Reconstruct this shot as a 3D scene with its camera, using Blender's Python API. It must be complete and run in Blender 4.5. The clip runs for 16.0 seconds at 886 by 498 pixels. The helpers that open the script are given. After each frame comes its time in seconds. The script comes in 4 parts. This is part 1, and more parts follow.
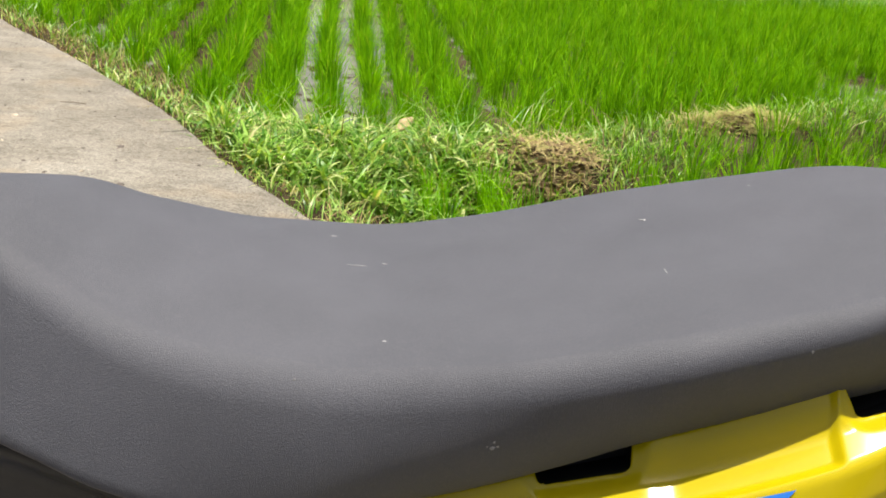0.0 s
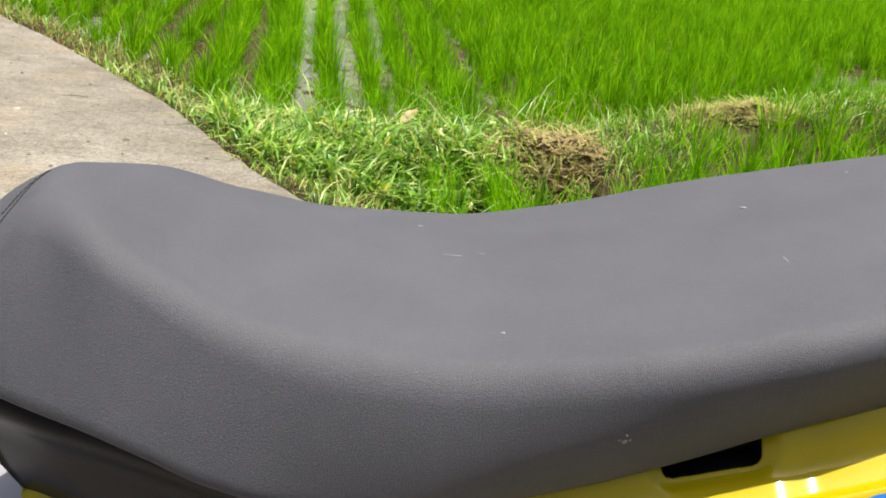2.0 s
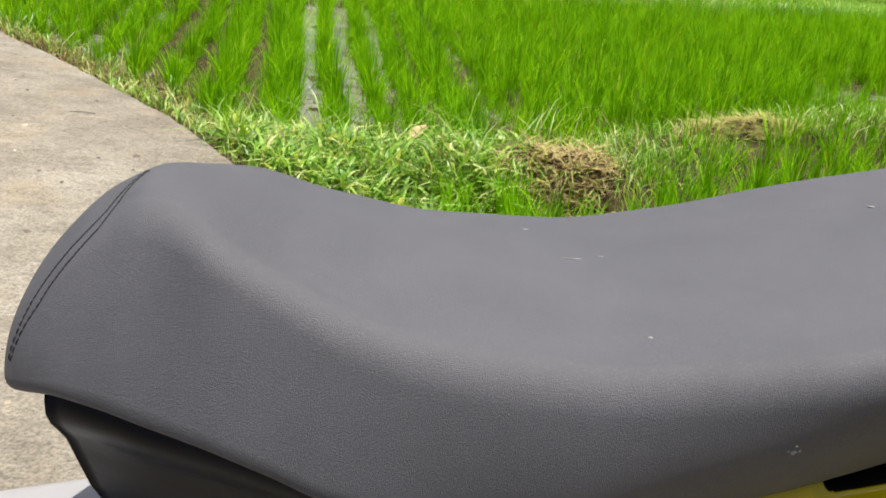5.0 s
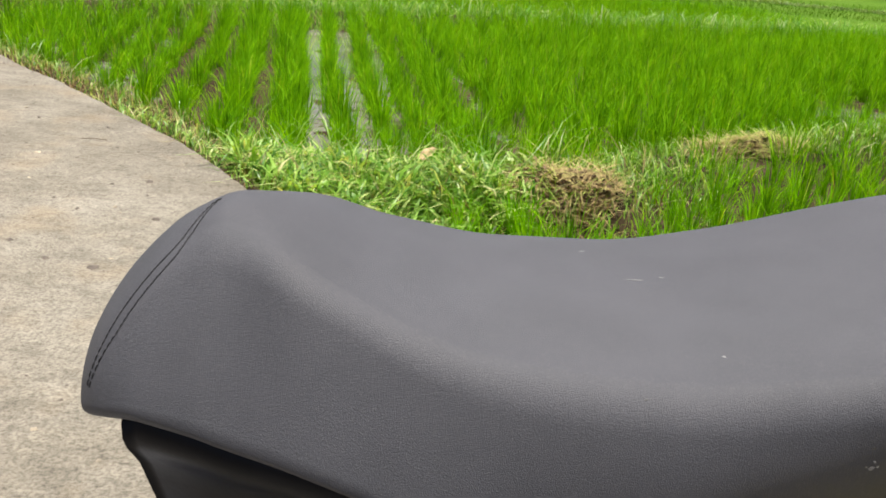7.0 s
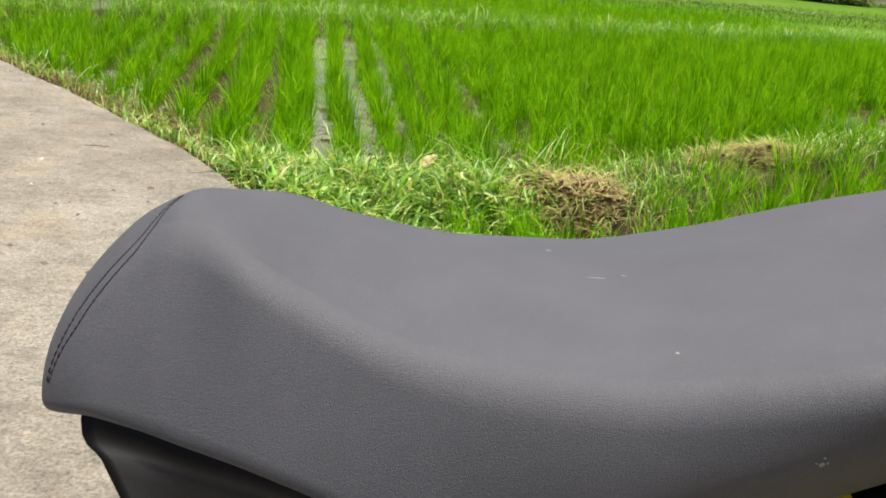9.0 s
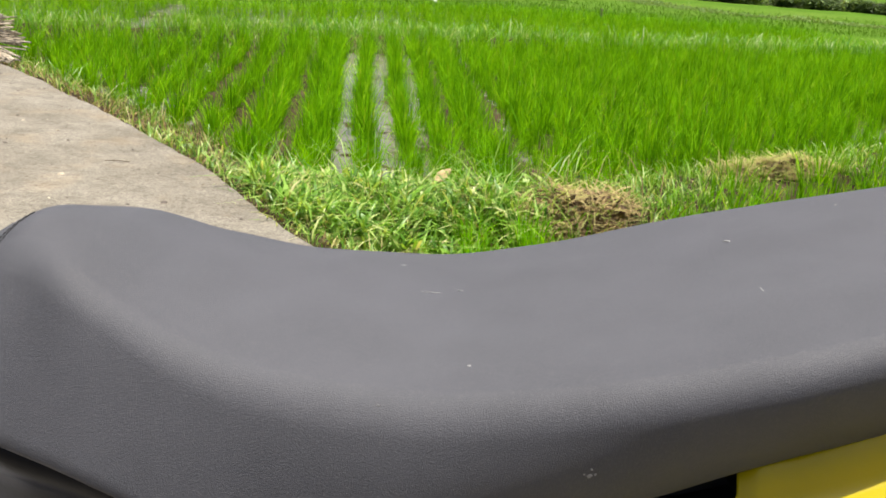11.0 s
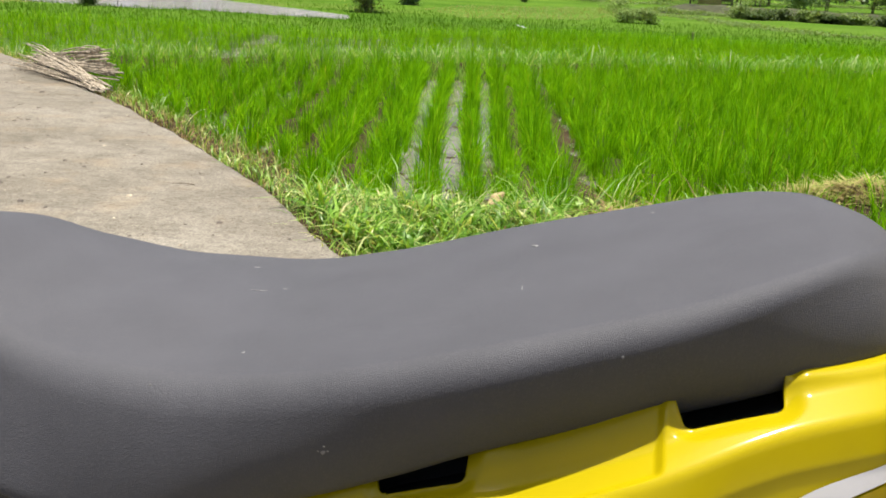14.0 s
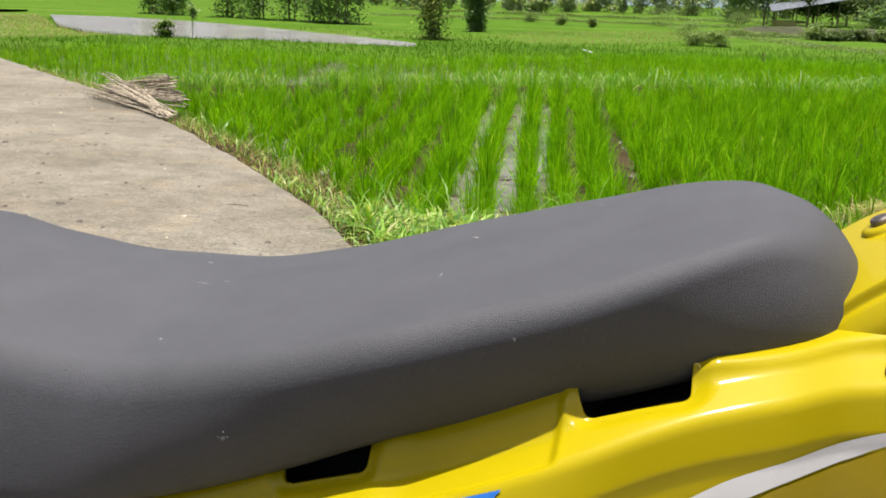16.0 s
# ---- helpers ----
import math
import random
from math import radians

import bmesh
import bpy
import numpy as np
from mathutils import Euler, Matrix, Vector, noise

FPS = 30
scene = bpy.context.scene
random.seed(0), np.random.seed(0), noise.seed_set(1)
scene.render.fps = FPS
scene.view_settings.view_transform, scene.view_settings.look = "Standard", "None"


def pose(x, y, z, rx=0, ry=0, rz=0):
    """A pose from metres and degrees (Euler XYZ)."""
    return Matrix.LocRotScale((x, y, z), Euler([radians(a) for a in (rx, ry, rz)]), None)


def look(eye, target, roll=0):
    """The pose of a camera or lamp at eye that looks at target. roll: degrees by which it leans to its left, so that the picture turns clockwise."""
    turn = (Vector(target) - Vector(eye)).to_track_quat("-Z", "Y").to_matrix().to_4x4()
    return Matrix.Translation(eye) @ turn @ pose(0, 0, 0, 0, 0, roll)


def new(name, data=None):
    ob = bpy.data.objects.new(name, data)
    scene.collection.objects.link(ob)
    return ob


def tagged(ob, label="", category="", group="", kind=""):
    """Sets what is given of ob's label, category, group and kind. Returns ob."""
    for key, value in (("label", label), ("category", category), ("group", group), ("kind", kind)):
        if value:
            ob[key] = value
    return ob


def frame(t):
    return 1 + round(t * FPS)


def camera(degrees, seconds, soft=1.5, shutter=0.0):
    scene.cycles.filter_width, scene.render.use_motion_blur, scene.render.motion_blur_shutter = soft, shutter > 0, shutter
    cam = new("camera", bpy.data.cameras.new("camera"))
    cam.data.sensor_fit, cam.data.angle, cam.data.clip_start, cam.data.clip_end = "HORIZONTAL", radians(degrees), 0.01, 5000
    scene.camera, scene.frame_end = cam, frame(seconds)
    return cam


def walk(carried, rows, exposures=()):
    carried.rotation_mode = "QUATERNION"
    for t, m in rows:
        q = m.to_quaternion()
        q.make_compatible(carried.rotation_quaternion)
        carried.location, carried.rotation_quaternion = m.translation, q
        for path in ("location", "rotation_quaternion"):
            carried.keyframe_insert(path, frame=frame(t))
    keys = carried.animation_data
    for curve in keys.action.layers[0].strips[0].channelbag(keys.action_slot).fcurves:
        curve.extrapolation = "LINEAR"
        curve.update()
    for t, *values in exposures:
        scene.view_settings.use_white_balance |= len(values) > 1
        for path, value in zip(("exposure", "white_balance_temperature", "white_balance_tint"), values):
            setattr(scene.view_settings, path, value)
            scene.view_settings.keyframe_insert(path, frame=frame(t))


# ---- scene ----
from mathutils.bvhtree import BVHTree

cam = camera(53.0, 16.0, soft=1.8)
PATH = [
    (0, (0.126, 0.129, 1.14), (0.075, 1.984, 0.394), 6.1),
    (0.5, (0.096, 0.13, 1.135), (0.053, 1.985, 0.391), 6.2),
    (1, (0.07, 0.135, 1.13), (0.035, 1.989, 0.38), 6.1),
    (1.5, (0.054, 0.138, 1.126), (0.025, 1.991, 0.372), 6.1),
    (2, (0.04, 0.139, 1.122), (0.016, 1.99, 0.365), 6.1),
    (2.5, (0.026, 0.143, 1.113), (0.006, 1.995, 0.356), 6.0),
    (3, (0.011, 0.157, 1.102), (-0.003, 2.009, 0.346), 6.1),
    (3.5, (-0.003, 0.169, 1.093), (-0.011, 2.022, 0.339), 6.2),
    (4, (-0.019, 0.172, 1.088), (-0.024, 2.026, 0.338), 6.2),
    (6.5, (-0.091, 0.149, 1.091), (-0.110, 2.032, 0.418), 5.3),
    (7, (-0.099, 0.150, 1.091), (-0.116, 2.033, 0.418), 5.2),
    (7.5, (-0.102, 0.150, 1.085), (-0.120, 2.035, 0.419), 5.3),
    (8, (-0.098, 0.152, 1.081), (-0.122, 2.038, 0.420), 5.3),
    (10.5, (0.047, 0.141, 1.102), (-0.047, 2.032, 0.459), 4.4),
    (11, (0.094, 0.139, 1.107), (-0.044, 2.03, 0.472), 4.3),
    (11.5, (0.136, 0.129, 1.118), (-0.051, 2.018, 0.489), 4.2),
    (12, (0.182, 0.123, 1.127), (-0.057, 2.009, 0.503), 4.0),
    (12.5, (0.215, 0.128, 1.133), (-0.069, 2.009, 0.513), 3.8),
    (13, (0.25, 0.129, 1.136), (-0.073, 2.004, 0.522), 3.3),
    (13.5, (0.289, 0.123, 1.132), (-0.048, 1.999, 0.526), 3.2),
    (14, (0.322, 0.116, 1.119), (-0.032, 1.993, 0.526), 2.9),
    (14.5, (0.355, 0.116, 1.11), (-0.04, 1.99, 0.534), 2.6),
    (15, (0.387, 0.128, 1.1), (-0.049, 1.998, 0.539), 2.3),
    (15.5, (0.411, 0.14, 1.095), (-0.064, 2.003, 0.544), 2.0),
    (16, (0.425, 0.148, 1.092), (-0.086, 2.004, 0.549), 1.7),
]
walk(cam, [(t, look(eye, target, roll)) for t, eye, target, roll in PATH], exposures=[(0, 0.53), (4, 0.55), (6.5, 0.44), (8, 0.43), (10.5, 0.50), (12, 0.50), (14.5, 0.41), (16, 0.37)])

# ---------------------------------------------------------------- light
SUN = Vector((0.0, -0.03, 0.9995)).normalized()
world = bpy.data.worlds.new("world")
scene.world = world
world.use_nodes = True
wn = world.node_tree.nodes
sky = wn.new("ShaderNodeTexSky")
sky.sky_type = "NISHITA"
sky.sun_disc = False
sky.sun_elevation = math.asin(SUN.z)
sky.sun_rotation = math.atan2(SUN.x, SUN.y)
sky.air_density, sky.dust_density, sky.ozone_density = 0.8, 5.0, 0.5
wn["Background"].inputs["Strength"].default_value = 0.088
world.node_tree.links.new(sky.outputs["Color"], wn["Background"].inputs["Color"])
sun = new("sun", bpy.data.lights.new("sun", "SUN"))
sun.data.energy, sun.data.angle, sun.data.color = 5.1, radians(0.6), (1.0, 0.94, 0.83)
sun.matrix_world = look(tuple(SUN * 50), (0, 0, 0))


# ---------------------------------------------------------------- helpers
def part(name, bm, material, parent=None, label=""):
    """One mesh object from a bmesh (in world metres) or a mesh, under a thing or a part."""
    if isinstance(bm, bmesh.types.BMesh):
        me = bpy.data.meshes.new(name)
        bm.normal_update()
        bm.to_mesh(me)
        bm.free()
    else:
        me = bm
    if material is not None and not me.materials:
        me.materials.append(material)
    ob = new(name, me)
    if parent is not None:
        ob.parent = parent
        base = parent
        m = Matrix.Identity(4)
        while base is not None:
            m = base.matrix_basis @ m if base.parent is None else base.matrix_parent_inverse @ base.matrix_basis @ m
            base = base.parent
        ob.matrix_parent_inverse = m.inverted()
    if label:
        ob["label"] = label
    return ob


def thing(name, at, label, category, group="", kind=""):
    e = new(name)
    e.empty_display_size = 0.1
    e.location = at
    return tagged(e, label, category, group, kind)


def smooth(ob):
    for p in ob.data.polygons:
        p.use_smooth = True
    return ob


def array_mesh(name, verts, quads=None, tris=None):
    """A mesh from numpy arrays."""
    me = bpy.data.meshes.new(name)
    quads = np.zeros((0, 4), int) if quads is None else quads
    tris = np.zeros((0, 3), int) if tris is None else tris
    loops = np.concatenate([quads.ravel(), tris.ravel()]).astype(np.int32)
    sizes = np.concatenate([np.full(len(quads), 4), np.full(len(tris), 3)])
    me.vertices.add(len(verts))
    me.vertices.foreach_set("co", np.asarray(verts, np.float32).ravel())
    me.loops.add(len(loops))
    me.loops.foreach_set("vertex_index", loops)
    me.polygons.add(len(sizes))
    me.polygons.foreach_set("loop_start", np.concatenate([[0], np.cumsum(sizes)[:-1]]).astype(np.int32))
    me.update(calc_edges=True)
    me.validate()
    return me


def blades(rng, base, height, turn, lean, width, droop=0.5):
    """Grass blades: tapered strips that bend over. Returns verts, quads, tris."""
    n = len(base)
    d = np.stack([np.cos(turn), np.sin(turn), 0 * turn], 1)
    side = np.stack([-np.sin(turn), np.cos(turn), 0 * turn], 1)
    twist = rng.uniform(-0.8, 0.8, n)[:, None]
    side = side * np.cos(twist) + d * np.sin(twist)
    levels = []
    for s, w in ((0.0, 0.8), (0.4, 1.0), (0.75, 0.7)):
        c = base + d * (lean * s ** (1 + droop * 2))[:, None]
        c[:, 2] += height * (s - 0.18 * droop * s * s * np.minimum(lean / np.maximum(height, 1e-3), 2.0))
        levels += [c - side * (width * w / 2)[:, None], c + side * (width * w / 2)[:, None]]
    c = base + d * lean[:, None]
    c[:, 2] += height * (1 - 0.3 * droop * np.minimum(lean / np.maximum(height, 1e-3), 2.0))
    levels.append(c)
    v = np.stack(levels, 1).reshape(-1, 3)
    o = (np.arange(n) * 7)[:, None]
    q = np.concatenate([o + [[0, 1, 3, 2]], o + [[2, 3, 5, 4]]])
    return v, q, o + [[4, 5, 6]]


def merge(*sets):
    v, q, t, k = [], [], [], 0
    for a, b, c in sets:
        v.append(a), q.append(b + k), t.append(c + k)
        k += len(a)
    return np.concatenate(v), np.concatenate(q), np.concatenate(t)


def signed(line, x, y):
    """Distance from a polyline, positive on its left hand."""
    x, y = np.asarray(x, float), np.asarray(y, float)
    best, sign = np.full(x.shape, 1e9), np.zeros(x.shape)
    for (ax, ay), (bx, by) in zip(line[:-1], line[1:]):
        dx, dy = bx - ax, by - ay
        u = np.clip(((x - ax) * dx + (y - ay) * dy) / (dx * dx + dy * dy), 0, 1)
        d = np.hypot(x - ax - u * dx, y - ay - u * dy)
        near = d < best
        best = np.where(near, d, best)
        sign = np.where(near, np.sign(dx * (y - ay) - dy * (x - ax)), sign)
    return best * sign


def inside(poly, x, y):
    x, y = np.asarray(x, float), np.asarray(y, float)
    odd = np.zeros(x.shape, bool)
    for (ax, ay), (bx, by) in zip(poly, poly[1:] + poly[:1]):
        hit = ((ay > y) != (by > y)) & (x < (bx - ax) * (y - ay) / (by - ay + 1e-12) + ax)
        odd ^= hit
    return odd


def curve(xs, ys):
    """A smooth curve through the given points (cubic Hermite, no overshoot)."""
    xs, ys = np.array(xs, float), np.array(ys, float)
    h, s = np.diff(xs), np.diff(ys) / np.diff(xs)
    m = np.zeros(len(xs))
    m[0], m[-1] = s[0], s[-1]
    for i in range(1, len(xs) - 1):
        m[i] = 0 if s[i - 1] * s[i] <= 0 else 2 * s[i - 1] * s[i] / (s[i - 1] + s[i])

    def f(x):
        x = np.clip(np.asarray(x, float), xs[0], xs[-1])
        i = np.clip(np.searchsorted(xs, x) - 1, 0, len(h) - 1)
        u = (x - xs[i]) / h[i]
        return ((2 * u**3 - 3 * u**2 + 1) * ys[i] + (u**3 - 2 * u**2 + u) * h[i] * m[i]
                + (-2 * u**3 + 3 * u**2) * ys[i + 1] + (u**3 - u**2) * h[i] * m[i + 1])
    return f


def tube(bm, points, radii, sides=8, cap=True):
    """A round bar along points, added to bm."""
    pts = [Vector(p) for p in points]
    rings = []
    for i, p in enumerate(pts):
        a = (pts[min(i + 1, len(pts) - 1)] - pts[max(i - 1, 0)]).normalized()
        u = a.orthogonal().normalized() if i == 0 else (u - a * u.dot(a)).normalized()
        w = a.cross(u)
        r = radii[i] if hasattr(radii, "__len__") else radii
        rings.append([bm.verts.new(p + (u * math.cos(k * math.tau / sides) + w * math.sin(k * math.tau / sides)) * r) for k in range(sides)])
    for a, b in zip(rings[:-1], rings[1:]):
        for k in range(sides):
            bm.faces.new((a[k], a[(k + 1) % sides], b[(k + 1) % sides], b[k]))
    if cap:
        bm.faces.new(rings[0][::-1])
        bm.faces.new(rings[-1])
    return bm


def loft(sections, close_ends=True):
    """A skin over rows of points of equal length."""
    bm = bmesh.new()
    rows = [[bm.verts.new(p) for p in row] for row in sections]
    for a, b in zip(rows[:-1], rows[1:]):
        for k in range(len(a) - 1):
            bm.faces.new((a[k], a[k + 1], b[k + 1], b[k]))
    if close_ends:
        bm.faces.new(rows[0])
        bm.faces.new(rows[-1][::-1])
    return bm


# ---------------------------------------------------------------- materials
def material(name, rough=0.6, metal=0.0, spec=0.5):
    m = bpy.data.materials.new(name)
    m.use_nodes = True
    b = m.node_tree.nodes["Principled BSDF"]
    b.inputs["Roughness"].default_value, b.inputs["Metallic"].default_value = rough, metal
    b.inputs["Specular IOR Level"].default_value = spec
    return m, m.node_tree.nodes, m.node_tree.links, b


def ramp(nodes, links, source, stops):
    r = nodes.new("ShaderNodeValToRGB")
    while len(r.color_ramp.elements) < len(stops):
        r.color_ramp.elements.new(0.5)
    for e, (p, c) in zip(r.color_ramp.elements, stops):
        e.position, e.color = p, (*c, 1)
    links.new(source, r.inputs["Fac"])
    return r.outputs["Color"]


def noise_of(nodes, links, scale, detail=4.0, rough=0.6, coords=None, stretch=None):
    n = nodes.new("ShaderNodeTexNoise")
    n.inputs["Scale"].default_value, n.inputs["Detail"].default_value, n.inputs["Roughness"].default_value = scale, detail, rough
    if coords is None:
        coords = nodes.new("ShaderNodeNewGeometry").outputs["Position"]
    if stretch:
        mp = nodes.new("ShaderNodeMapping")
        mp.inputs["Scale"].default_value = stretch
        links.new(coords, mp.inputs["Vector"])
        coords = mp.outputs["Vector"]
    links.new(coords, n.inputs["Vector"])
    return n.outputs["Fac"]


def mixed(nodes, links, fac, a, b, mode="MIX"):
    m = nodes.new("ShaderNodeMix")
    m.data_type, m.blend_type = "RGBA", mode
    for key, v in ((0, fac), (6, a), (7, b)):
        if hasattr(v, "is_output"):
            links.new(v, m.inputs[key])
        else:
            m.inputs[key].default_value = (*v, 1) if key else v
    return m.outputs[2]


def bump(nodes, links, bsdf, height, strength, distance):
    b = nodes.new("ShaderNodeBump")
    b.inputs["Strength"].default_value, b.inputs["Distance"].default_value = strength, distance
    links.new(height, b.inputs["Height"])
    old = [l.from_socket for l in links if l.to_socket == bsdf.inputs["Normal"]]
    if old:
        links.new(old[0], b.inputs["Normal"])
    links.new(b.outputs["Normal"], bsdf.inputs["Normal"])


def leafy(name, stops, through_light=0.45, rough=0.5, patch=0.5, scale=0.6, gloss=0.3, clump=0.0):
    """Leaf: colour by blade, patches at field scale, light shining through."""
    m, n, l, b = material(name, rough, spec=gloss)
    geo = n.new("ShaderNodeNewGeometry")
    c = ramp(n, l, geo.outputs["Random Per Island"], stops)
    big = noise_of(n, l, scale, 3.0)
    c = mixed(n, l, patch, c, ramp(n, l, big, ((0.3, (0.72, 0.78, 0.6)), (0.7, (1.25, 1.15, 1.0)))), "MULTIPLY")
    if clump:
        c = mixed(n, l, clump, c, ramp(n, l, noise_of(n, l, 5.5, 2.0), ((0.34, (0.38, 0.5, 0.3)), (0.5, (1.0, 1.0, 1.0)), (0.66, (1.38, 1.28, 1.0)))), "MULTIPLY")
    l.new(c, b.inputs["Base Color"])
    t = n.new("ShaderNodeBsdfTranslucent")
    l.new(mixed(n, l, 1.0, c, (1.25, 1.15, 0.5), "MULTIPLY"), t.inputs["Color"])
    mix = n.new("ShaderNodeMixShader")
    mix.inputs[0].default_value = through_light
    l.new(b.outputs[0], mix.inputs[1]), l.new(t.outputs[0], mix.inputs[2])
    l.new(mix.outputs[0], n["Material Output"].inputs["Surface"])
    return m


RICE = leafy("rice_leaf", ((0.0, (0.080, 0.235, 0.003)), (0.5, (0.175, 0.455, 0.004)), (0.96, (0.265, 0.57, 0.006)), (1.0, (0.44, 0.53, 0.06))), 0.42, 0.65, patch=0.7, scale=1.1, gloss=0.06, clump=0.75)
FAR_RICE = leafy("far_rice_leaf", ((0.0, (0.075, 0.18, 0.008)), (0.6, (0.09, 0.21, 0.010)), (1.0, (0.11, 0.23, 0.014))), 0.35, scale=0.12, patch=0.8, gloss=0.08)
FALLOW = leafy("fallow_grass", ((0.0, (0.23, 0.235, 0.10)), (0.6, (0.31, 0.305, 0.15)), (1.0, (0.38, 0.365, 0.20))), 0.3, scale=0.4, patch=0.8)
WEED = leafy("weed_leaf", ((0.0, (0.06, 0.17, 0.015)), (0.35, (0.15, 0.34, 0.03)), (0.75, (0.34, 0.55, 0.11)), (0.93, (0.56, 0.66, 0.28)), (1.0, (0.70, 0.66, 0.42))), 0.36, 0.4, scale=5, patch=0.8, gloss=0.5)
SEED = leafy("seeding_grass", ((0.0, (0.09, 0.28, 0.02)), (0.55, (0.18, 0.40, 0.06)), (0.85, (0.40, 0.56, 0.22)), (1.0, (0.62, 0.72, 0.44))), scale=0.5)
ROOTS = leafy("cut_weeds", ((0.0, (0.16, 0.11, 0.06)), (0.4, (0.32, 0.24, 0.12)), (0.75, (0.50, 0.42, 0.21)), (1.0, (0.28, 0.40, 0.07))), 0.15, 0.85, 0.5, 9)
STRAW = leafy("dry_straw", ((0.0, (0.12, 0.075, 0.035)), (0.4, (0.26, 0.19, 0.09)), (0.7, (0.38, 0.32, 0.15)), (1.0, (0.22, 0.33, 0.06))), 0.2, 0.8, 0.4, 6)
HAY = leafy("cut_hay", ((0.0, (0.20, 0.16, 0.06)), (0.4, (0.36, 0.32, 0.13)), (0.7, (0.50, 0.46, 0.20)), (1.0, (0.26, 0.40, 0.06))), 0.25, 0.8, 0.4, 6)
BUSH = leafy("bush_leaf", ((0.0, (0.13, 0.22, 0.07)), (0.6, (0.19, 0.29, 0.10)), (1.0, (0.27, 0.36, 0.14))), 0.35)
OLIVE = leafy("olive_tree_leaf", ((0.0, (0.17, 0.24, 0.07)), (0.7, (0.25, 0.33, 0.11)), (1.0, (0.55, 0.56, 0.22))), 0.4)
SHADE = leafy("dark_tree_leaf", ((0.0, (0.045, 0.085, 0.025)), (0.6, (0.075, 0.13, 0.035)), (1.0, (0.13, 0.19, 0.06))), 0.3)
PALE = leafy("pale_tree_leaf", ((0.0, (0.21, 0.34, 0.17)), (0.6, (0.26, 0.40, 0.21)), (1.0, (0.33, 0.46, 0.28))), 0.5)
# distance haze is put into this pale grey-green leaf colour
HAZY = leafy("haze_tinted_leaf", ((0.0, (0.40, 0.50, 0.40)), (0.6, (0.46, 0.55, 0.45)), (1.0, (0.52, 0.60, 0.50))), 0.5)

# ground: mud and soil near, green fields further off
GROUND, n, l, b = material("field_ground", 0.95, spec=0.02)
mud = ramp(n, l, noise_of(n, l, 2.2, 6), ((0.3, (0.030, 0.022, 0.013)), (0.55, (0.062, 0.046, 0.028)), (0.75, (0.11, 0.083, 0.05))))
field = ramp(n, l, noise_of(n, l, 0.35, 8, 0.75, stretch=(0.12, 0.6, 1)), ((0.32, (0.050, 0.115, 0.012)), (0.46, (0.074, 0.155, 0.016)), (0.56, (0.092, 0.175, 0.022)), (0.66, (0.125, 0.18, 0.038)), (0.76, (0.17, 0.18, 0.065))))
field = mixed(n, l, 0.7, field, ramp(n, l, noise_of(n, l, 2.2, 6, 0.75, stretch=(0.5, 1, 1)), ((0.35, (0.6, 0.66, 0.55)), (0.5, (1, 1, 1)), (0.66, (1.3, 1.22, 1.15)))), "MULTIPLY")
pos = n.new("ShaderNodeSeparateXYZ")
l.new(n.new("ShaderNodeNewGeometry").outputs["Position"], pos.inputs[0])
far = n.new("ShaderNodeMapRange")
far.inputs["From Min"].default_value, far.inputs["From Max"].default_value = 15, 19
l.new(pos.outputs["Y"], far.inputs["Value"])
l.new(mixed(n, l, far.outputs[0], mud, field), b.inputs["Base Color"])
bump(n, l, b, noise_of(n, l, 9, 6), 0.8, 0.04)

WATER, n, l, b = material("paddy_water", 0.06)
l.new(ramp(n, l, noise_of(n, l, 1.6, 5), ((0.38, (0.10, 0.085, 0.06)), (0.6, (0.24, 0.225, 0.20)))), b.inputs["Base Color"])
b.inputs["IOR"].default_value = 1.33
bump(n, l, b, noise_of(n, l, 14, 3), 0.12, 0.01)
# muddy water; part of the sky's reflection is put into its pale colour
POND, n, l, b = material("pond_water", 0.12, spec=0.4)
l.new(ramp(n, l, noise_of(n, l, 0.25, 4), ((0.35, (0.36, 0.35, 0.35)), (0.65, (0.50, 0.49, 0.50)))), b.inputs["Base Color"])
bump(n, l, b, noise_of(n, l, 5, 3), 0.03, 0.012)

# weathered concrete: brushed lines across, stains, pits, sandy edge
CONCRETE, n, l, b = material("weathered_concrete", 0.9, spec=0.3)
c = ramp(n, l, noise_of(n, l, 1.1, 7, 0.65), ((0.28, (0.154, 0.138, 0.110)), (0.5, (0.225, 0.206, 0.171)), (0.72, (0.314, 0.293, 0.252))))
c = mixed(n, l, 0.36, c, ramp(n, l, noise_of(n, l, 26, 7, 0.8), ((0.36, (0.34, 0.31, 0.28)), (0.48, (0.98, 0.98, 0.97)), (0.64, (1.5, 1.48, 1.43)))), "MULTIPLY")
c = mixed(n, l, 0.46, c, ramp(n, l, noise_of(n, l, 110, 4, 0.7), ((0.40, (0.3, 0.28, 0.26)), (0.5, (1, 1, 1)), (0.62, (1.35, 1.35, 1.33)))), "MULTIPLY")
c = mixed(n, l, 0.24, c, ramp(n, l, noise_of(n, l, 52, 8, 0.8), ((0.40, (0.42, 0.39, 0.36)), (0.48, (0.95, 0.95, 0.94)), (0.60, (1.32, 1.32, 1.3)))), "MULTIPLY")
c = mixed(n, l, ramp(n, l, noise_of(n, l, 2.7, 3), ((0.53, (0, 0, 0)), (0.72, (0.24, 0.24, 0.24)))), c, (0.37, 0.27, 0.155))
c = mixed(n, l, 0.5, c, ramp(n, l, noise_of(n, l, 7, 8, 0.75, stretch=(0.8, 1.25, 1)), ((0.38, (0.58, 0.57, 0.56)), (0.5, (1, 1, 1)), (0.64, (1.18, 1.18, 1.17)))), "MULTIPLY")
l.new(c, b.inputs["Base Color"])
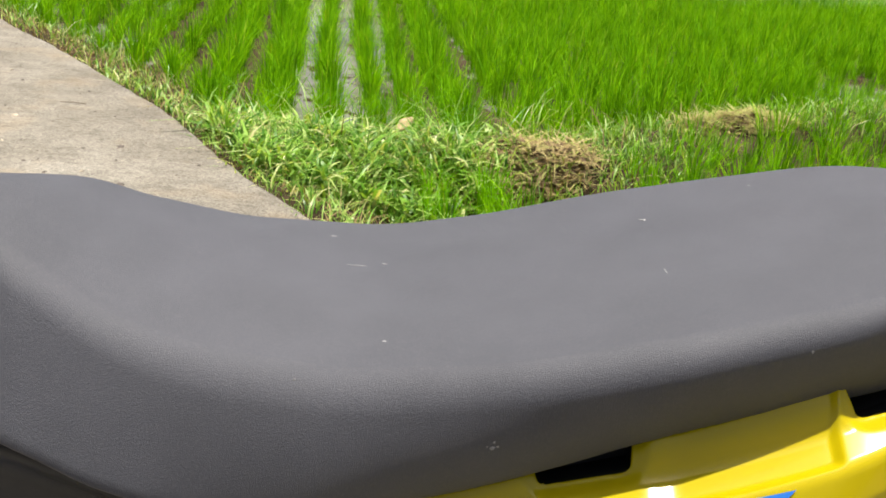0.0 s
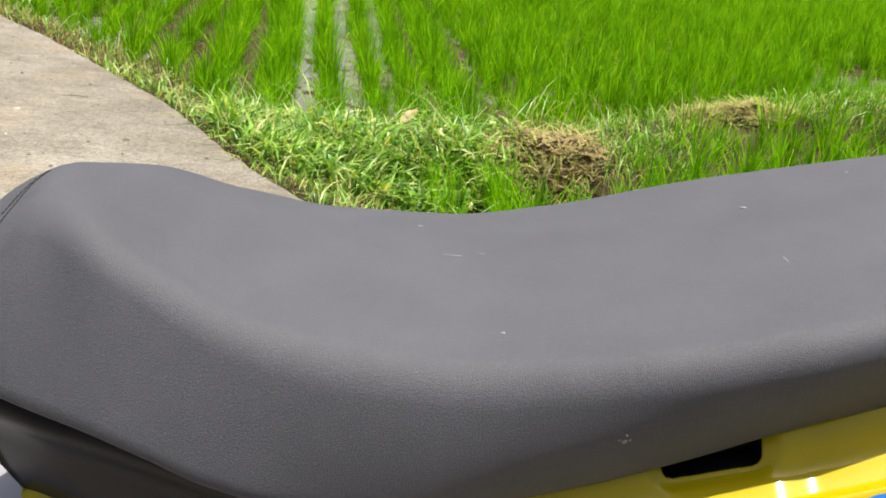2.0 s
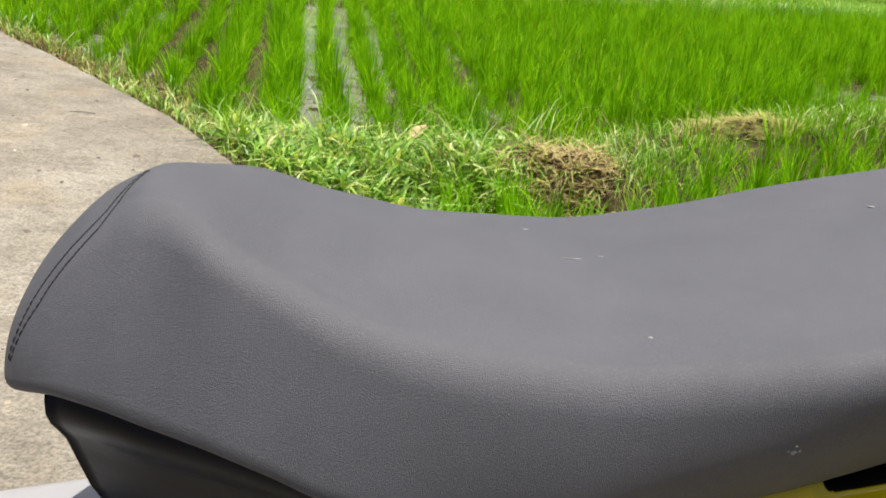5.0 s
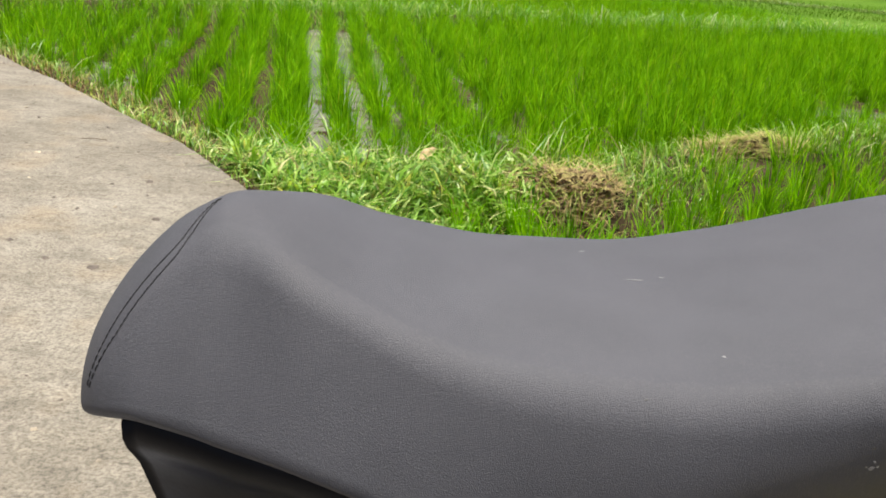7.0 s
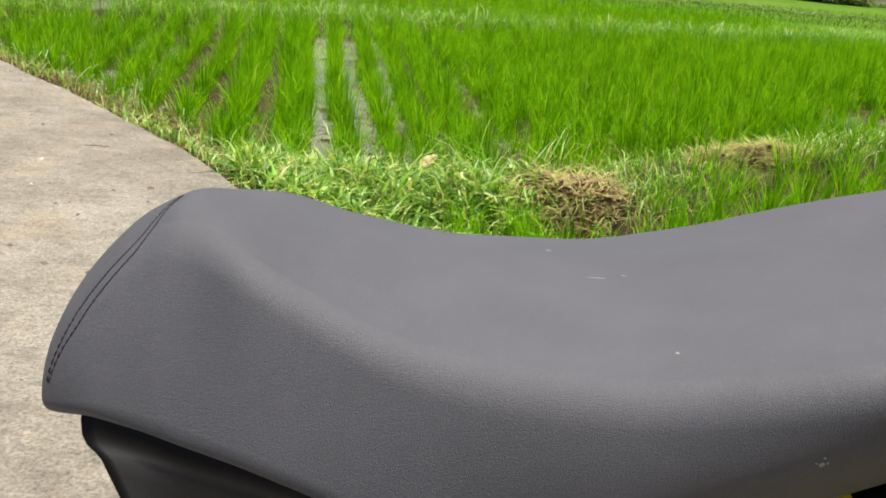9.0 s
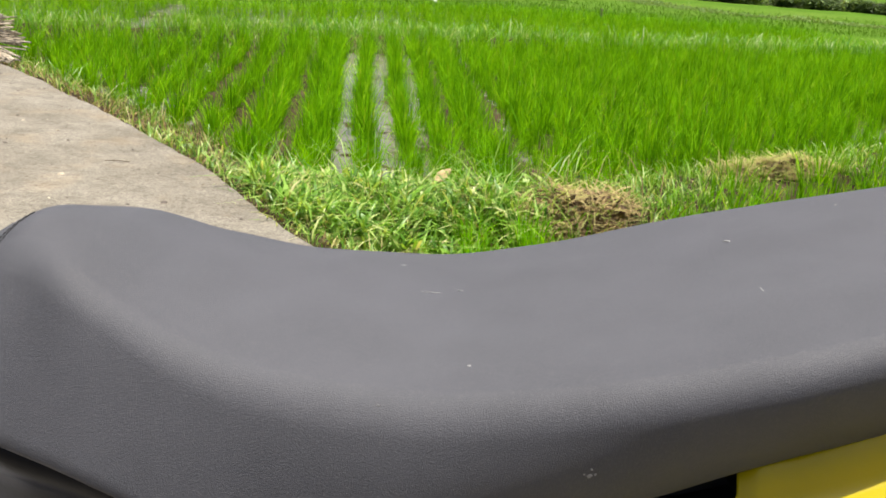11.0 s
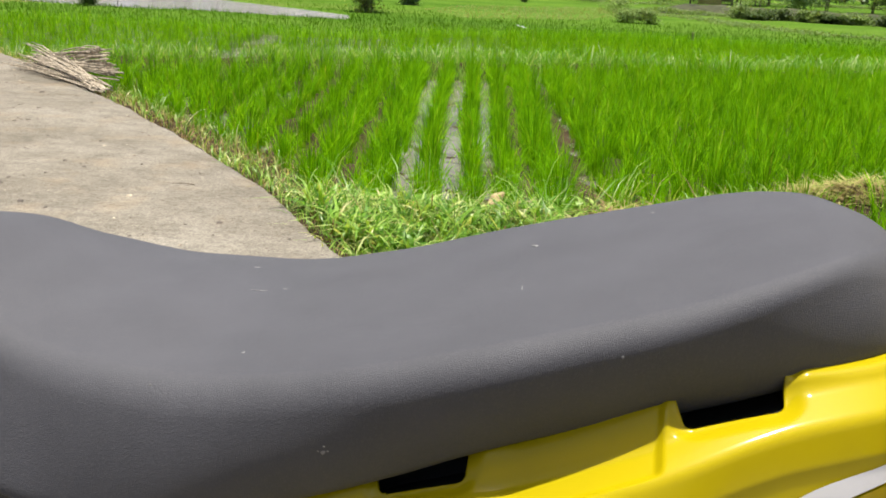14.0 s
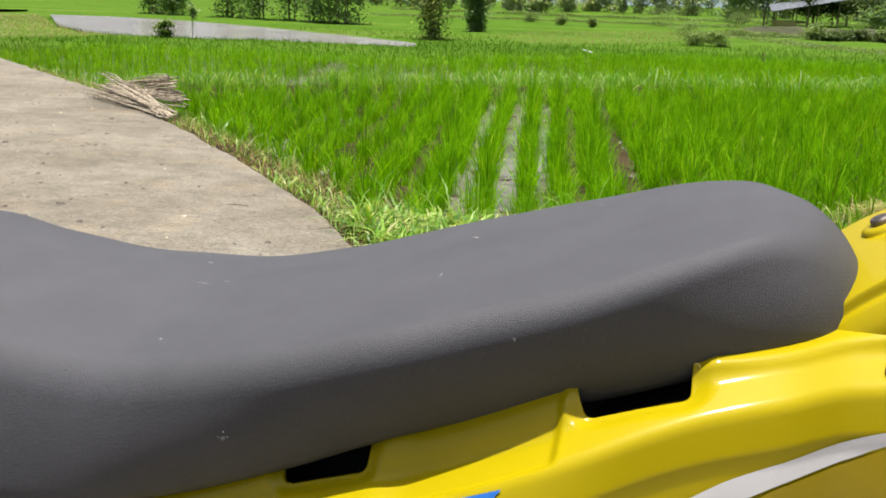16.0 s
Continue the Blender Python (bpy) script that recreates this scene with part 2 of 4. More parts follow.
bump(n, l, b, noise_of(n, l, 160, 5, 0.7), 0.75, 0.005)
bump(n, l, b, noise_of(n, l, 22, 6, 0.7), 0.5, 0.012)

# grained seat vinyl
VINYL, n, l, b = material("grained_vinyl", 0.6, spec=0.45)
co = n.new("ShaderNodeNewGeometry").outputs["Position"]
c = ramp(n, l, noise_of(n, l, 9, 5), ((0.3, (0.062, 0.064, 0.076)), (0.7, (0.079, 0.081, 0.096))))
c = mixed(n, l, ramp(n, l, noise_of(n, l, 620, 3, 0.7), ((0.5, (0, 0, 0)), (0.75, (0.5, 0.5, 0.5)))), c, (0.12, 0.12, 0.13))
l.new(c, b.inputs["Base Color"])
v = n.new("ShaderNodeTexVoronoi")
v.inputs["Scale"].default_value = 1400
l.new(co, v.inputs["Vector"])
bump(n, l, b, v.outputs["Distance"], 0.55, 0.00055)
bump(n, l, b, noise_of(n, l, 1600, 3), 0.25, 0.0003)
l.new(ramp(n, l, noise_of(n, l, 14, 4), ((0.3, (0.64,) * 3), (0.7, (0.73,) * 3))), b.inputs["Roughness"])

YELLOW, n, l, b = material("yellow_plastic", 0.5, spec=0.08)
l.new(ramp(n, l, noise_of(n, l, 7, 4), ((0.3, (0.40, 0.320, 0.001)), (0.7, (0.44, 0.353, 0.001)))), b.inputs["Base Color"])
b.inputs["Coat Weight"].default_value, b.inputs["Coat Roughness"].default_value = 0.55, 0.13
bump(n, l, b, noise_of(n, l, 30, 2), 0.04, 0.002)


def plain(name, colour, rough, metal=0.0, spread=0.15, scale=30.0):
    m, n, l, b = material(name, rough, metal)
    lo, hi = [c * (1 - spread) for c in colour], [min(c * (1 + spread), 1) for c in colour]
    l.new(ramp(n, l, noise_of(n, l, scale, 4), ((0.3, lo), (0.7, hi))), b.inputs["Base Color"])
    bump(n, l, b, noise_of(n, l, scale * 8, 3), 0.15, 0.001)
    return m


BLACK = plain("black_plastic", (0.010, 0.011, 0.015), 0.38)
BLACK.node_tree.nodes["Principled BSDF"].inputs["Specular IOR Level"].default_value = 0.16
# near-black, stands in for the shade inside openings and grooves
DARK = plain("recess_shade", (0.006, 0.006, 0.006), 0.7)
STEEL = plain("steel", (0.45, 0.45, 0.46), 0.35, 1.0)
BOLT = plain("dull_bolt_steel", (0.24, 0.21, 0.20), 0.5, 1.0)
RUBBER = plain("rubber", (0.02, 0.02, 0.02), 0.85)
WHITE = plain("white_decal", (0.72, 0.72, 0.74), 0.22, 0, 0.03)
SCUFF = plain("pale_scuff", (0.26, 0.26, 0.265), 0.8, 0, 0.2, 300)
BLUE = plain("blue_decal", (0.03, 0.16, 0.55), 0.22, 0, 0.06)
OCHRE = plain("dark_yellow_decal", (0.34, 0.25, 0.004), 0.22, 0, 0.04)
THREAD = plain("black_thread", (0.022, 0.022, 0.025), 0.7)
STICK = plain("dry_stick", (0.37, 0.32, 0.245), 0.85, 0, 0.75, 22)
BARK = plain("bark", (0.13, 0.10, 0.075), 0.9, 0, 0.35, 9)
ROOF = plain("zinc_sheet", (0.20, 0.22, 0.26), 0.6, 0.6, 0.2, 3)
WOOD = plain("grey_wood", (0.2, 0.16, 0.12), 0.85, 0, 0.3, 9)
TAN = plain("tan_board", (0.42, 0.30, 0.19), 0.8, 0, 0.2, 9)
LEAF = plain("dead_leaf", (0.48, 0.35, 0.19), 0.7, 0, 0.2, 40)
GREY = plain("grey_plastic", (0.30, 0.30, 0.32), 0.45, 0, 0.05, 20)
STONE = plain("stone", (0.12, 0.10, 0.085), 0.85, 0, 0.3, 60)
SOIL = plain("brown_soil", (0.19, 0.125, 0.075), 0.95, 0, 0.45, 40)
LOAM = plain("dark_loam", (0.050, 0.056, 0.022), 0.95, 0, 0.6, 1.6)
HILL = plain("far_hill", (0.12, 0.17, 0.20), 1.0, 0, 0.25, 0.02)

# ---------------------------------------------------------------- the lie of the land
EDGE = [(60, -58), (14, -11.6), (4.0, -1.4), (1.0, 1.62), (-0.47, 3.15), (-0.96, 3.74), (-1.41, 4.36), (-2.3, 5.32), (-3.5, 6.52), (-5.65, 8.5), (-10.3, 12.1), (-17, 15.6), (-60, 26)]
BUND = [(-1.1, 4.35), (-0.3, 4.38), (0.5, 4.62), (1.5, 5.75), (2.75, 6.75), (5.5, 8.7), (16, 15)]
BUND2 = [(-6.4, 9.9), (-5.0, 11.0), (-3.7, 12.0), (-1.4, 13.2), (1.1, 14.4), (3.8, 15.9), (14, 21.4)]
POND_EDGE = [(-32, 40.2), (-22.9, 29.3), (-18.5, 25.3), (-16.1, 24.4), (-13.9, 24.6), (-12.0, 25.2), (-9.1, 25.0), (-7.4, 25.2), (-8.3, 27.7), (-10.9, 30.0), (-15.0, 33.2), (-19.3, 36.6), (-24.6, 39.6), (-29.2, 40.9)]
FALLOW_EDGE = [(-34, 36), (-31.6, 38.8), (-22.4, 28.6), (-18.3, 24.8), (-16.3, 24.0), (-16.7, 20.8), (-18.5, 19.5), (-30, 27)]
STUBBLE_EDGE = [(-7.6, 34.7), (-7.2, 40.8), (-1.6, 49.6), (3, 50), (-1.3, 33.1), (-4.9, 29.2)]
DITCH_EDGE = [(-34.4, 38.2), (-35.1, 42.2), (-38.4, 46.3), (-43.7, 51.0), (-60, 60), (-62, 56)]
LEVEL, PATH_WIDE = -0.29, 3.4
GAP = ((3.9, 8.6), (0.8, 0.95))


def bank(d, half, soft):
    return np.clip(1 - (np.abs(d) - half) / soft, 0, 1) ** 2 * (3 - 2 * np.clip(1 - (np.abs(d) - half) / soft, 0, 1))


def wave(x, y, k, seed):
    return (np.sin(x * k + seed) * np.cos(y * k * 1.13 + seed * 2.1) + np.sin(x * k * 2.3 + y * k * 1.7 + seed * 3) * 0.5) / 1.5


plot_end = curve([-19, -13.4, -12.3, -5.4, -3.7, 0, 12], [11.5, 15.0, 18.2, 18.9, 21.4, 24, 25])


def land(x, y):
    """Height of the ground."""
    e = -signed(EDGE, x, y)
    z = LEVEL - 0.016 + 0.018 * wave(x, y, 5.1, 1.0) + 0.012 * wave(x, y, 13, 2.0) + 0.008 * wave(x, y, 29, 4.0)
    for x7 in (-0.05, -0.40, -2.02, -2.33, -1.66):
        gap = x - (x7 + (-0.145 + 0.03 * (x7 + 0.05)) * (y - 7))
        z = z + 0.048 * np.exp(-((gap / 0.125) ** 2)) * (y > 4) * (y < 12)
    # silted lanes towards the path
    lane = np.clip((-1.5 - (x + 0.19 * (y - 7))) / 0.2, 0, 1) * (y < 12) * (y > 4)
    z = z + lane * (0.022 + 0.03 * wave(x, y, 2.6, 7))
    lane = np.clip((x + 0.145 * (y - 7) - 0.1) / 0.2, 0, 1) * (y < 14) * (y > 4) * (np.hypot((x - GAP[0][0]) / GAP[1][0], (y - GAP[0][1]) / GAP[1][1]) > 1)
    z = z + lane * 0.035
    near = np.hypot(x, y) < 60
    z = np.where(near, z, LEVEL)
    z = z + (0.15 + 0.02 * wave(x, y, 4, 3)) * bank(signed(BUND, x, y), 0.16, 0.34)
    z = z + 0.2 * bank(signed(BUND2, x, y), 0.15, 0.35)
    z = np.where(y > plot_end(x) - 0.5, np.maximum(z, LEVEL + 0.03), z)
    verge = np.clip(1 - (e - 0.03) / 0.72, 0, 1)
    z = np.where(e < 0.8, np.maximum(z, LEVEL + (0.25 + 0.02 * wave(x, y, 6, 4)) * verge), z)
    z = np.where((e < 0) & (e > -PATH_WIDE), -0.05, z)
    z = np.where(e <= -PATH_WIDE, -0.06 + 0.03 * wave(x, y, 1.1, 5), z)
    z = np.where(inside(POND_EDGE, x, y), LEVEL - 0.4, z)
    d = np.hypot(x, y)
    return z + np.clip((d - 60) / 60, 0, 1) * 0.5 * wave(x, y, 0.035, 2)


def spaced(reach, step, grow):
    out, s = [0.0], step
    while out[-1] < reach:
        out.append(out[-1] + s)
        s = s * grow if out[-1] > 9 else s
    return np.array(out)


def halved(line, reach):
    """The same stations with one more between each pair nearer than reach."""
    mid = (line[1:] + line[:-1]) / 2
    return np.sort(np.concatenate([line, mid[np.abs(mid) < reach]]))


gx = halved(np.concatenate([-spaced(3000, 0.11, 1.07)[:0:-1], spaced(3000, 0.11, 1.07)]), 3.3)
gy = np.concatenate([2 - spaced(3000, 0.3, 1.25)[:0:-1], 2 + halved(spaced(3000, 0.1, 1.045), 7)])
XX, YY = np.meshgrid(gx, gy)
grid = np.stack([XX, YY, land(XX, YY)], 2).reshape(-1, 3)
k = len(gx)
i = (np.arange(len(gy) - 1)[:, None] * k + np.arange(k - 1)).ravel()
ground = smooth(part("ground", array_mesh("ground", grid, np.stack([i, i + 1, i + k + 1, i + k], 1)), GROUND))
tagged(ground, "muddy paddy ground with low earth bunds and green fields", "ground", kind="structure")


def sheet(name, outline, z, mat, label, category):
    bm = bmesh.new()
    top = [bm.verts.new((x, y, z)) for x, y in outline]
    bm.faces.new(top)
    bmesh.ops.triangulate(bm, faces=bm.faces[:])
    return tagged(part(name, bm, mat), label, category, kind="structure")


sheet("water", [(-14, 3), (16, 3), (16, 22), (-19, 22)], LEVEL - 0.004, WATER, "shallow muddy water standing between rice rows", "water")
sheet("water", DITCH_EDGE, LEVEL + 0.03, POND, "strip of muddy water, made paler for reflected sky, beyond the fallow plot", "water")
sheet("water", POND_EDGE, LEVEL + 0.0, POND, "flooded field with muddy water, made paler for the reflected sky", "water")

# concrete path: a cast slab with a rough, slightly ragged edge
rng = np.random.default_rng(5)


def along(line, step):
    out = []
    for (ax, ay), (bx, by) in zip(line[:-1], line[1:]):
        m = max(1, int(math.hypot(bx - ax, by - ay) / step))
        out += [(ax + (bx - ax) * j / m, ay + (by - ay) * j / m) for j in range(m)]
    return out + [line[-1]]


rim = along(EDGE[1:-1], 0.05)
bm = bmesh.new()
rows = []
for j, (x, y) in enumerate(rim):
    a, c2 = rim[max(j - 6, 0)], rim[min(j + 6, len(rim) - 1)]
    t = Vector((c2[0] - a[0], c2[1] - a[1])).normalized()
    nrm = Vector((t.y, -t.x))
    jag = 0.018 * noise.noise((x * 2.1, y * 2.1, 0)) + 0.014 * noise.noise((x * 9, y * 9, 3))
    row = []
    for d, z in ((jag - 0.005, -0.13), (jag, -0.018), (jag - 0.02, -0.002), (-0.25, 0.0), (-PATH_WIDE, 0.0), (-PATH_WIDE, -0.13)):
        row.append(bm.verts.new((x + nrm.x * d, y + nrm.y * d, z)))
    rows.append(row)
for a, c2 in zip(rows[:-1], rows[1:]):
    for q in range(5):
        bm.faces.new((a[q], a[q + 1], c2[q + 1], c2[q]))
tagged(part("pavement", bm, CONCRETE), "weathered pale concrete farm path with worn sandy edge", "path", kind="structure")

# ---------------------------------------------------------------- rice and grass
# rows fan out slightly: each is given by its x at y = 7
ROWS_X = [-0.19, -0.28, -0.545, -0.80, -1.10, -1.40, -1.52, -1.80, -1.90, -2.17, -2.49] + [-2.82 - 0.32 * j for j in range(48)] + [0.15 + 0.26 * j for j in range(36)]


def hills(rng, area, apart, blade_count, tall, spread, jitter=0.022, keep=0.97, reach=(2, 42), rows_x=ROWS_X):
    """Rice planted in rows: every hill in an area given by a test, as blades."""
    xs, ys = np.array(rows_x), np.arange(reach[0], reach[1], apart)
    a, c2 = np.meshgrid(xs, ys)
    slope = -0.145 + 0.03 * np.clip(a + 0.05, -3.2, 0)
    y = c2 + rng.uniform(-0.3, 0.3, a.shape) * apart
    x = a + slope * (y - 7) + 0.02 * np.sin(y * 0.9 + a * 3)
    p = np.stack([x.ravel(), y.ravel()], 1) + rng.normal(0, jitter, (a.size, 2))
    bare = np.hypot((p[:, 0] - GAP[0][0]) / GAP[1][0], (p[:, 1] - GAP[0][1]) / GAP[1][1]) < 1
    p = p[area(p[:, 0], p[:, 1]) & (rng.random(len(p)) < keep) & (~bare | (rng.random(len(p)) < 0.06))]
    m = len(p)
    size = rng.normal(1, 0.27, m).clip(0.4, 1.5) * (1 + 0.10 * wave(p[:, 0], p[:, 1], 0.8, 4))
    r = np.repeat(np.arange(m), blade_count)
    k = len(r)
    turn = rng.uniform(0, math.tau, k)
    off = rng.uniform(0, spread, k)
    base = np.zeros((k, 3))
    base[:, 0], base[:, 1] = p[r, 0] + np.cos(turn) * off, p[r, 1] + np.sin(turn) * off
    base[:, 2] = LEVEL - 0.02
    high = tall * size[r] * rng.uniform(0.6, 1.1, k)
    return blades(rng, base, high, turn + rng.normal(0, 0.6, k), high * rng.uniform(0.06, 0.72, k) ** 1.3, rng.uniform(0.0038, 0.007, k), 0.75)


def field_one(x, y):
    return (-signed(EDGE, x, y) > 0.56 + 0.10 * wave(x, y, 3.1, 4)) & (signed(BUND, x, y) > 0.14) & (np.hypot((x - 1.75) / 0.62, (y - 5.95) / 0.4) > 1) & (signed(BUND2, x, y) < -0.12 + 0.1 * wave(x, y, 2.3, 6)) & (x > -16) & (x < 11) & (y > 3.4)


def field_near(x, y):
    return (-signed(EDGE, x, y) > 0.55) & (signed(BUND, x, y) < -0.14) & (np.hypot((x - 0.42) / 0.45, (y - 4.45) / 0.4) > 1) & (x < 8) & (x > -0.2)


BARE = [(-5.0, 10.6), (-5.25, 11.8), (-6.15, 15.8), (-6.6, 17.6)]


def field_left(x, y):
    return (np.abs(signed(BARE, x, y)) > 0.24 + 0.1 * wave(x, y, 1.7, 2)) & (-signed(EDGE, x, y) > 0.45) & (signed(BUND2, x, y) > 0.3) & (y < plot_end(x)) & (x > -19) & (x < 12)


rng = np.random.default_rng(11)
rice = part("rice", array_mesh("rice", *merge(
    hills(rng, field_one, 0.155, 44, 0.37, 0.058, jitter=0.032),
    hills(rng, field_one, 0.18, 26, 0.34, 0.05, jitter=0.05, keep=0.36, reach=(4, 13), rows_x=[0.28 + 0.26 * j for j in range(34)]),
    hills(rng, field_near, 0.16, 36, 0.37, 0.04, reach=(0, 12)))), RICE)
tagged(rice, "bright green young rice planted in rows in water", "rice", kind="stuff")
rice2 = part("rice", array_mesh("rice_beyond", *merge(
    hills(rng, field_left, 0.18, 11, 0.29, 0.08, jitter=0.05),
    hills(rng, field_left, 0.2, 10, 0.27, 0.08, jitter=0.06, rows_x=[x + 0.14 for x in ROWS_X]))), RICE)
tagged(rice2, "bright green rice plot behind the grassy bund", "rice", kind="stuff")


def scatter(rng, count, box, test, tall, width, lean, flat=0.0):
    x, y = rng.uniform(box[0], box[1], count), rng.uniform(box[2], box[3], count)
    ok = test(x, y)
    x, y = x[ok], y[ok]
    m = len(x)
    base = np.stack([x, y, land(x, y) - 0.01 + flat * rng.random(m)], 1)
    h = tall * rng.uniform(0.35, 1.15, m)
    return blades(rng, base, h, rng.uniform(0, math.tau, m), h * rng.uniform(lean[0], lean[1], m), width * rng.uniform(0.6, 1.3, m), 0.8)


def verge_test(lo, hi):
    def f(x, y):
        e = -signed(EDGE, x, y)
        return (e > lo + 0.05 * wave(x, y, 5, 1)) & (e < hi)
    return f


# grass on the verge of the path, on the near bund and on the far one
rng = np.random.default_rng(12)
grass = part("grass", array_mesh("grass", *merge(
    scatter(rng, 24000, (-9, 5, -1, 11.5), verge_test(0.05, 0.85), 0.13, 0.009, (0.3, 1.4)),
    scatter(rng, 9000, (-9, 5, -1, 11.5), verge_test(0.2, 0.85), 0.24, 0.008, (0.2, 1.0)),
    scatter(rng, 9000, (-9, 5, -1, 11.5), verge_test(-0.03, 0.12), 0.08, 0.006, (0.4, 1.6)),
    scatter(rng, 6500, (-2.2, 0.8, 1.8, 5.4), verge_test(-0.02, 0.3), 0.11, 0.007, (0.4, 1.6)),
    scatter(rng, 5600, (-1.2, 0.5, 3.5, 5.2), lambda x, y: (np.abs(signed(BUND, x, y) + 0.12) < 0.5) & (-signed(EDGE, x, y) > 0.12) & (x < 0.12 + 0.1 * wave(x, y, 7, 2)), 0.21, 0.016, (0.4, 1.7)),
    scatter(rng, 2600, (-1.2, 0.5, 3.5, 5.2), lambda x, y: (np.abs(signed(BUND, x, y) + 0.12) < 0.5) & (-signed(EDGE, x, y) > 0.12) & (x < 0.3), 0.09, 0.022, (0.6, 1.8), 0.12),
    scatter(rng, 3000, (-1.2, 1.4, 3.5, 5.4), lambda x, y: (np.abs(signed(BUND, x, y) + 0.12) < 0.55) & (-signed(EDGE, x, y) > 0.12), 0.12, 0.008, (0.5, 1.6)),
    scatter(rng, 420, (-1.2, 0.5, 3.6, 5.0), lambda x, y: (np.abs(signed(BUND, x, y)) < 0.5) & (-signed(EDGE, x, y) > 0.2), 0.42, 0.006, (0.4, 1.2)),
    scatter(rng, 5000, (-7, -2.2, 9.5, 13.5), lambda x, y: (np.abs(signed(BUND2, x, y)) < 0.45) & (wave(x, y, 1.7, 3) > -0.3), 0.24, 0.008, (0.3, 1.2)),
    scatter(rng, 42000, (0.4, 9, 4.3, 11.5), lambda x, y: (np.abs(signed(BUND, x, y)) < 0.36) & (np.hypot((x - 0.42) / 0.42, (y - 4.5) / 0.36) > 1) & (np.hypot((x - 1.75) / 0.55, (y - 5.9) / 0.4) > 1), 0.15, 0.008, (0.3, 1.3)))), WEED)
dry = part("grass", array_mesh("dry_grass", *merge(
    scatter(rng, 26000, (-9, 5, -1, 11.5), verge_test(0.04, 0.75), 0.13, 0.006, (0.5, 2.0)),
    scatter(rng, 900, (-1.2, 0.6, 3.6, 5.2), lambda x, y: (np.abs(signed(BUND, x, y)) < 0.5) & (-signed(EDGE, x, y) > 0.1), 0.2, 0.006, (0.6, 1.6)),
    scatter(rng, 240, (-1.1, 1.0, 3.7, 5.3), lambda x, y: (np.abs(signed(BUND, x, y)) < 0.5) & (-signed(EDGE, x, y) > 0.1), 0.34, 0.005, (0.9, 1.7), 0.06))), STRAW)
litter = part("litter", array_mesh("litter", *scatter(rng, 30000, (-9, 5, -1, 11.5), verge_test(0.02, 0.75), 0.07, 0.007, (0.8, 2.6))), ROOTS)
tagged(litter, "brown rotting stalks and leaves on the path verge", "plant litter", kind="stuff")
tagged(dry, "dry yellow grass stalks among the verge weeds", "dry grass", kind="stuff")
tagged(grass, "mixed green and yellowing weeds on the path verge and bund", "grass", kind="stuff")
seeding = part("grass", array_mesh("seeding_grass", *merge(
    scatter(rng, 26000, (-7.5, 13, 10, 22), lambda x, y: (np.abs(signed(BUND2, x, y)) < 0.4) & (x > -2.6 + 0.5 * wave(x, y, 3, 1)), 0.34, 0.016, (0.3, 1.3)),
    scatter(rng, 30000, (-7.5, 13, 9, 22), lambda x, y: np.abs(signed(BUND2, x, y) + 0.15) < 0.6, 0.22, 0.009, (0.2, 0.9)),
    scatter(rng, 9000, (-7, -0.5, 9.3, 14), lambda x, y: (np.abs(signed(BUND2, x, y) + 0.15) < 0.6) & (wave(x, y, 1.9, 5) > -0.45), 0.24, 0.009, (0.2, 0.9)),
    scatter(rng, 26000, (-7.5, 13, 10, 22), lambda x, y: (np.abs(signed(BUND2, x, y)) < 0.5) & (x > -3.1 + 0.5 * wave(x, y, 3, 1)), 0.3, 0.012, (0.5, 1.5)))), SEED)
tagged(seeding, "pale seeding grass along the bund between rice plots", "grass", kind="stuff")


def far_test(x, y):
    return ~inside(POND_EDGE, x, y) & (y > plot_end(x) + 0.4) & (np.abs(x + 2) < 0.9 * y + 4) & (signed(BUND2, x, y) > 0) & (-signed(EDGE, x, y) > 0.5)


far_grass = part("grass", array_mesh("far_grass", *scatter(rng, 120000, (-32, 24, 11, 36), lambda x, y: far_test(x, y) & (rng.random(len(x)) < np.clip((37 - y) / 13, 0, 1)) & ~inside(FALLOW_EDGE, x, y) & ~inside(STUBBLE_EDGE, x, y), 0.13, 0.012, (0.1, 0.5))), FAR_RICE)
tagged(far_grass, "green rice plots stretching away into the distance", "rice field", kind="stuff")
fallow = part("grass", array_mesh("fallow_grass", *merge(
    scatter(rng, 34000, (-35, -15, 18, 40), lambda x, y: inside(FALLOW_EDGE, x, y) & ~inside(POND_EDGE, x, y), 0.08, 0.02, (0.6, 1.8)),
    scatter(rng, 9000, (-8, 3.5, 28, 51), lambda x, y: inside(STUBBLE_EDGE, x, y), 0.09, 0.018, (0.4, 1.4)))), FALLOW)
tagged(fallow, "pale olive grass on a fallow plot beside the pond", "grass", kind="stuff")

# ---------------------------------------------------------------- motorcycle
bike = thing("motorcycle", (0.1, 0.77, 0), "yellow trail motorcycle with long black seat on the path", "motorcycle")
AXIS = 0.77
z_top = curve([-0.368, -0.363, -0.354, -0.327, -0.291, -0.256, -0.215, -0.15, -0.06, 0.03, 0.12, 0.25, 0.36, 0.45, 0.48, 0.505, 0.525, 0.538, 0.546],
              [0.752, 0.776, 0.803, 0.846, 0.881, 0.8965, 0.8895, 0.8682, 0.854, 0.8548, 0.869, 0.903, 0.9345, 0.963, 0.969, 0.9655, 0.953, 0.936, 0.915])
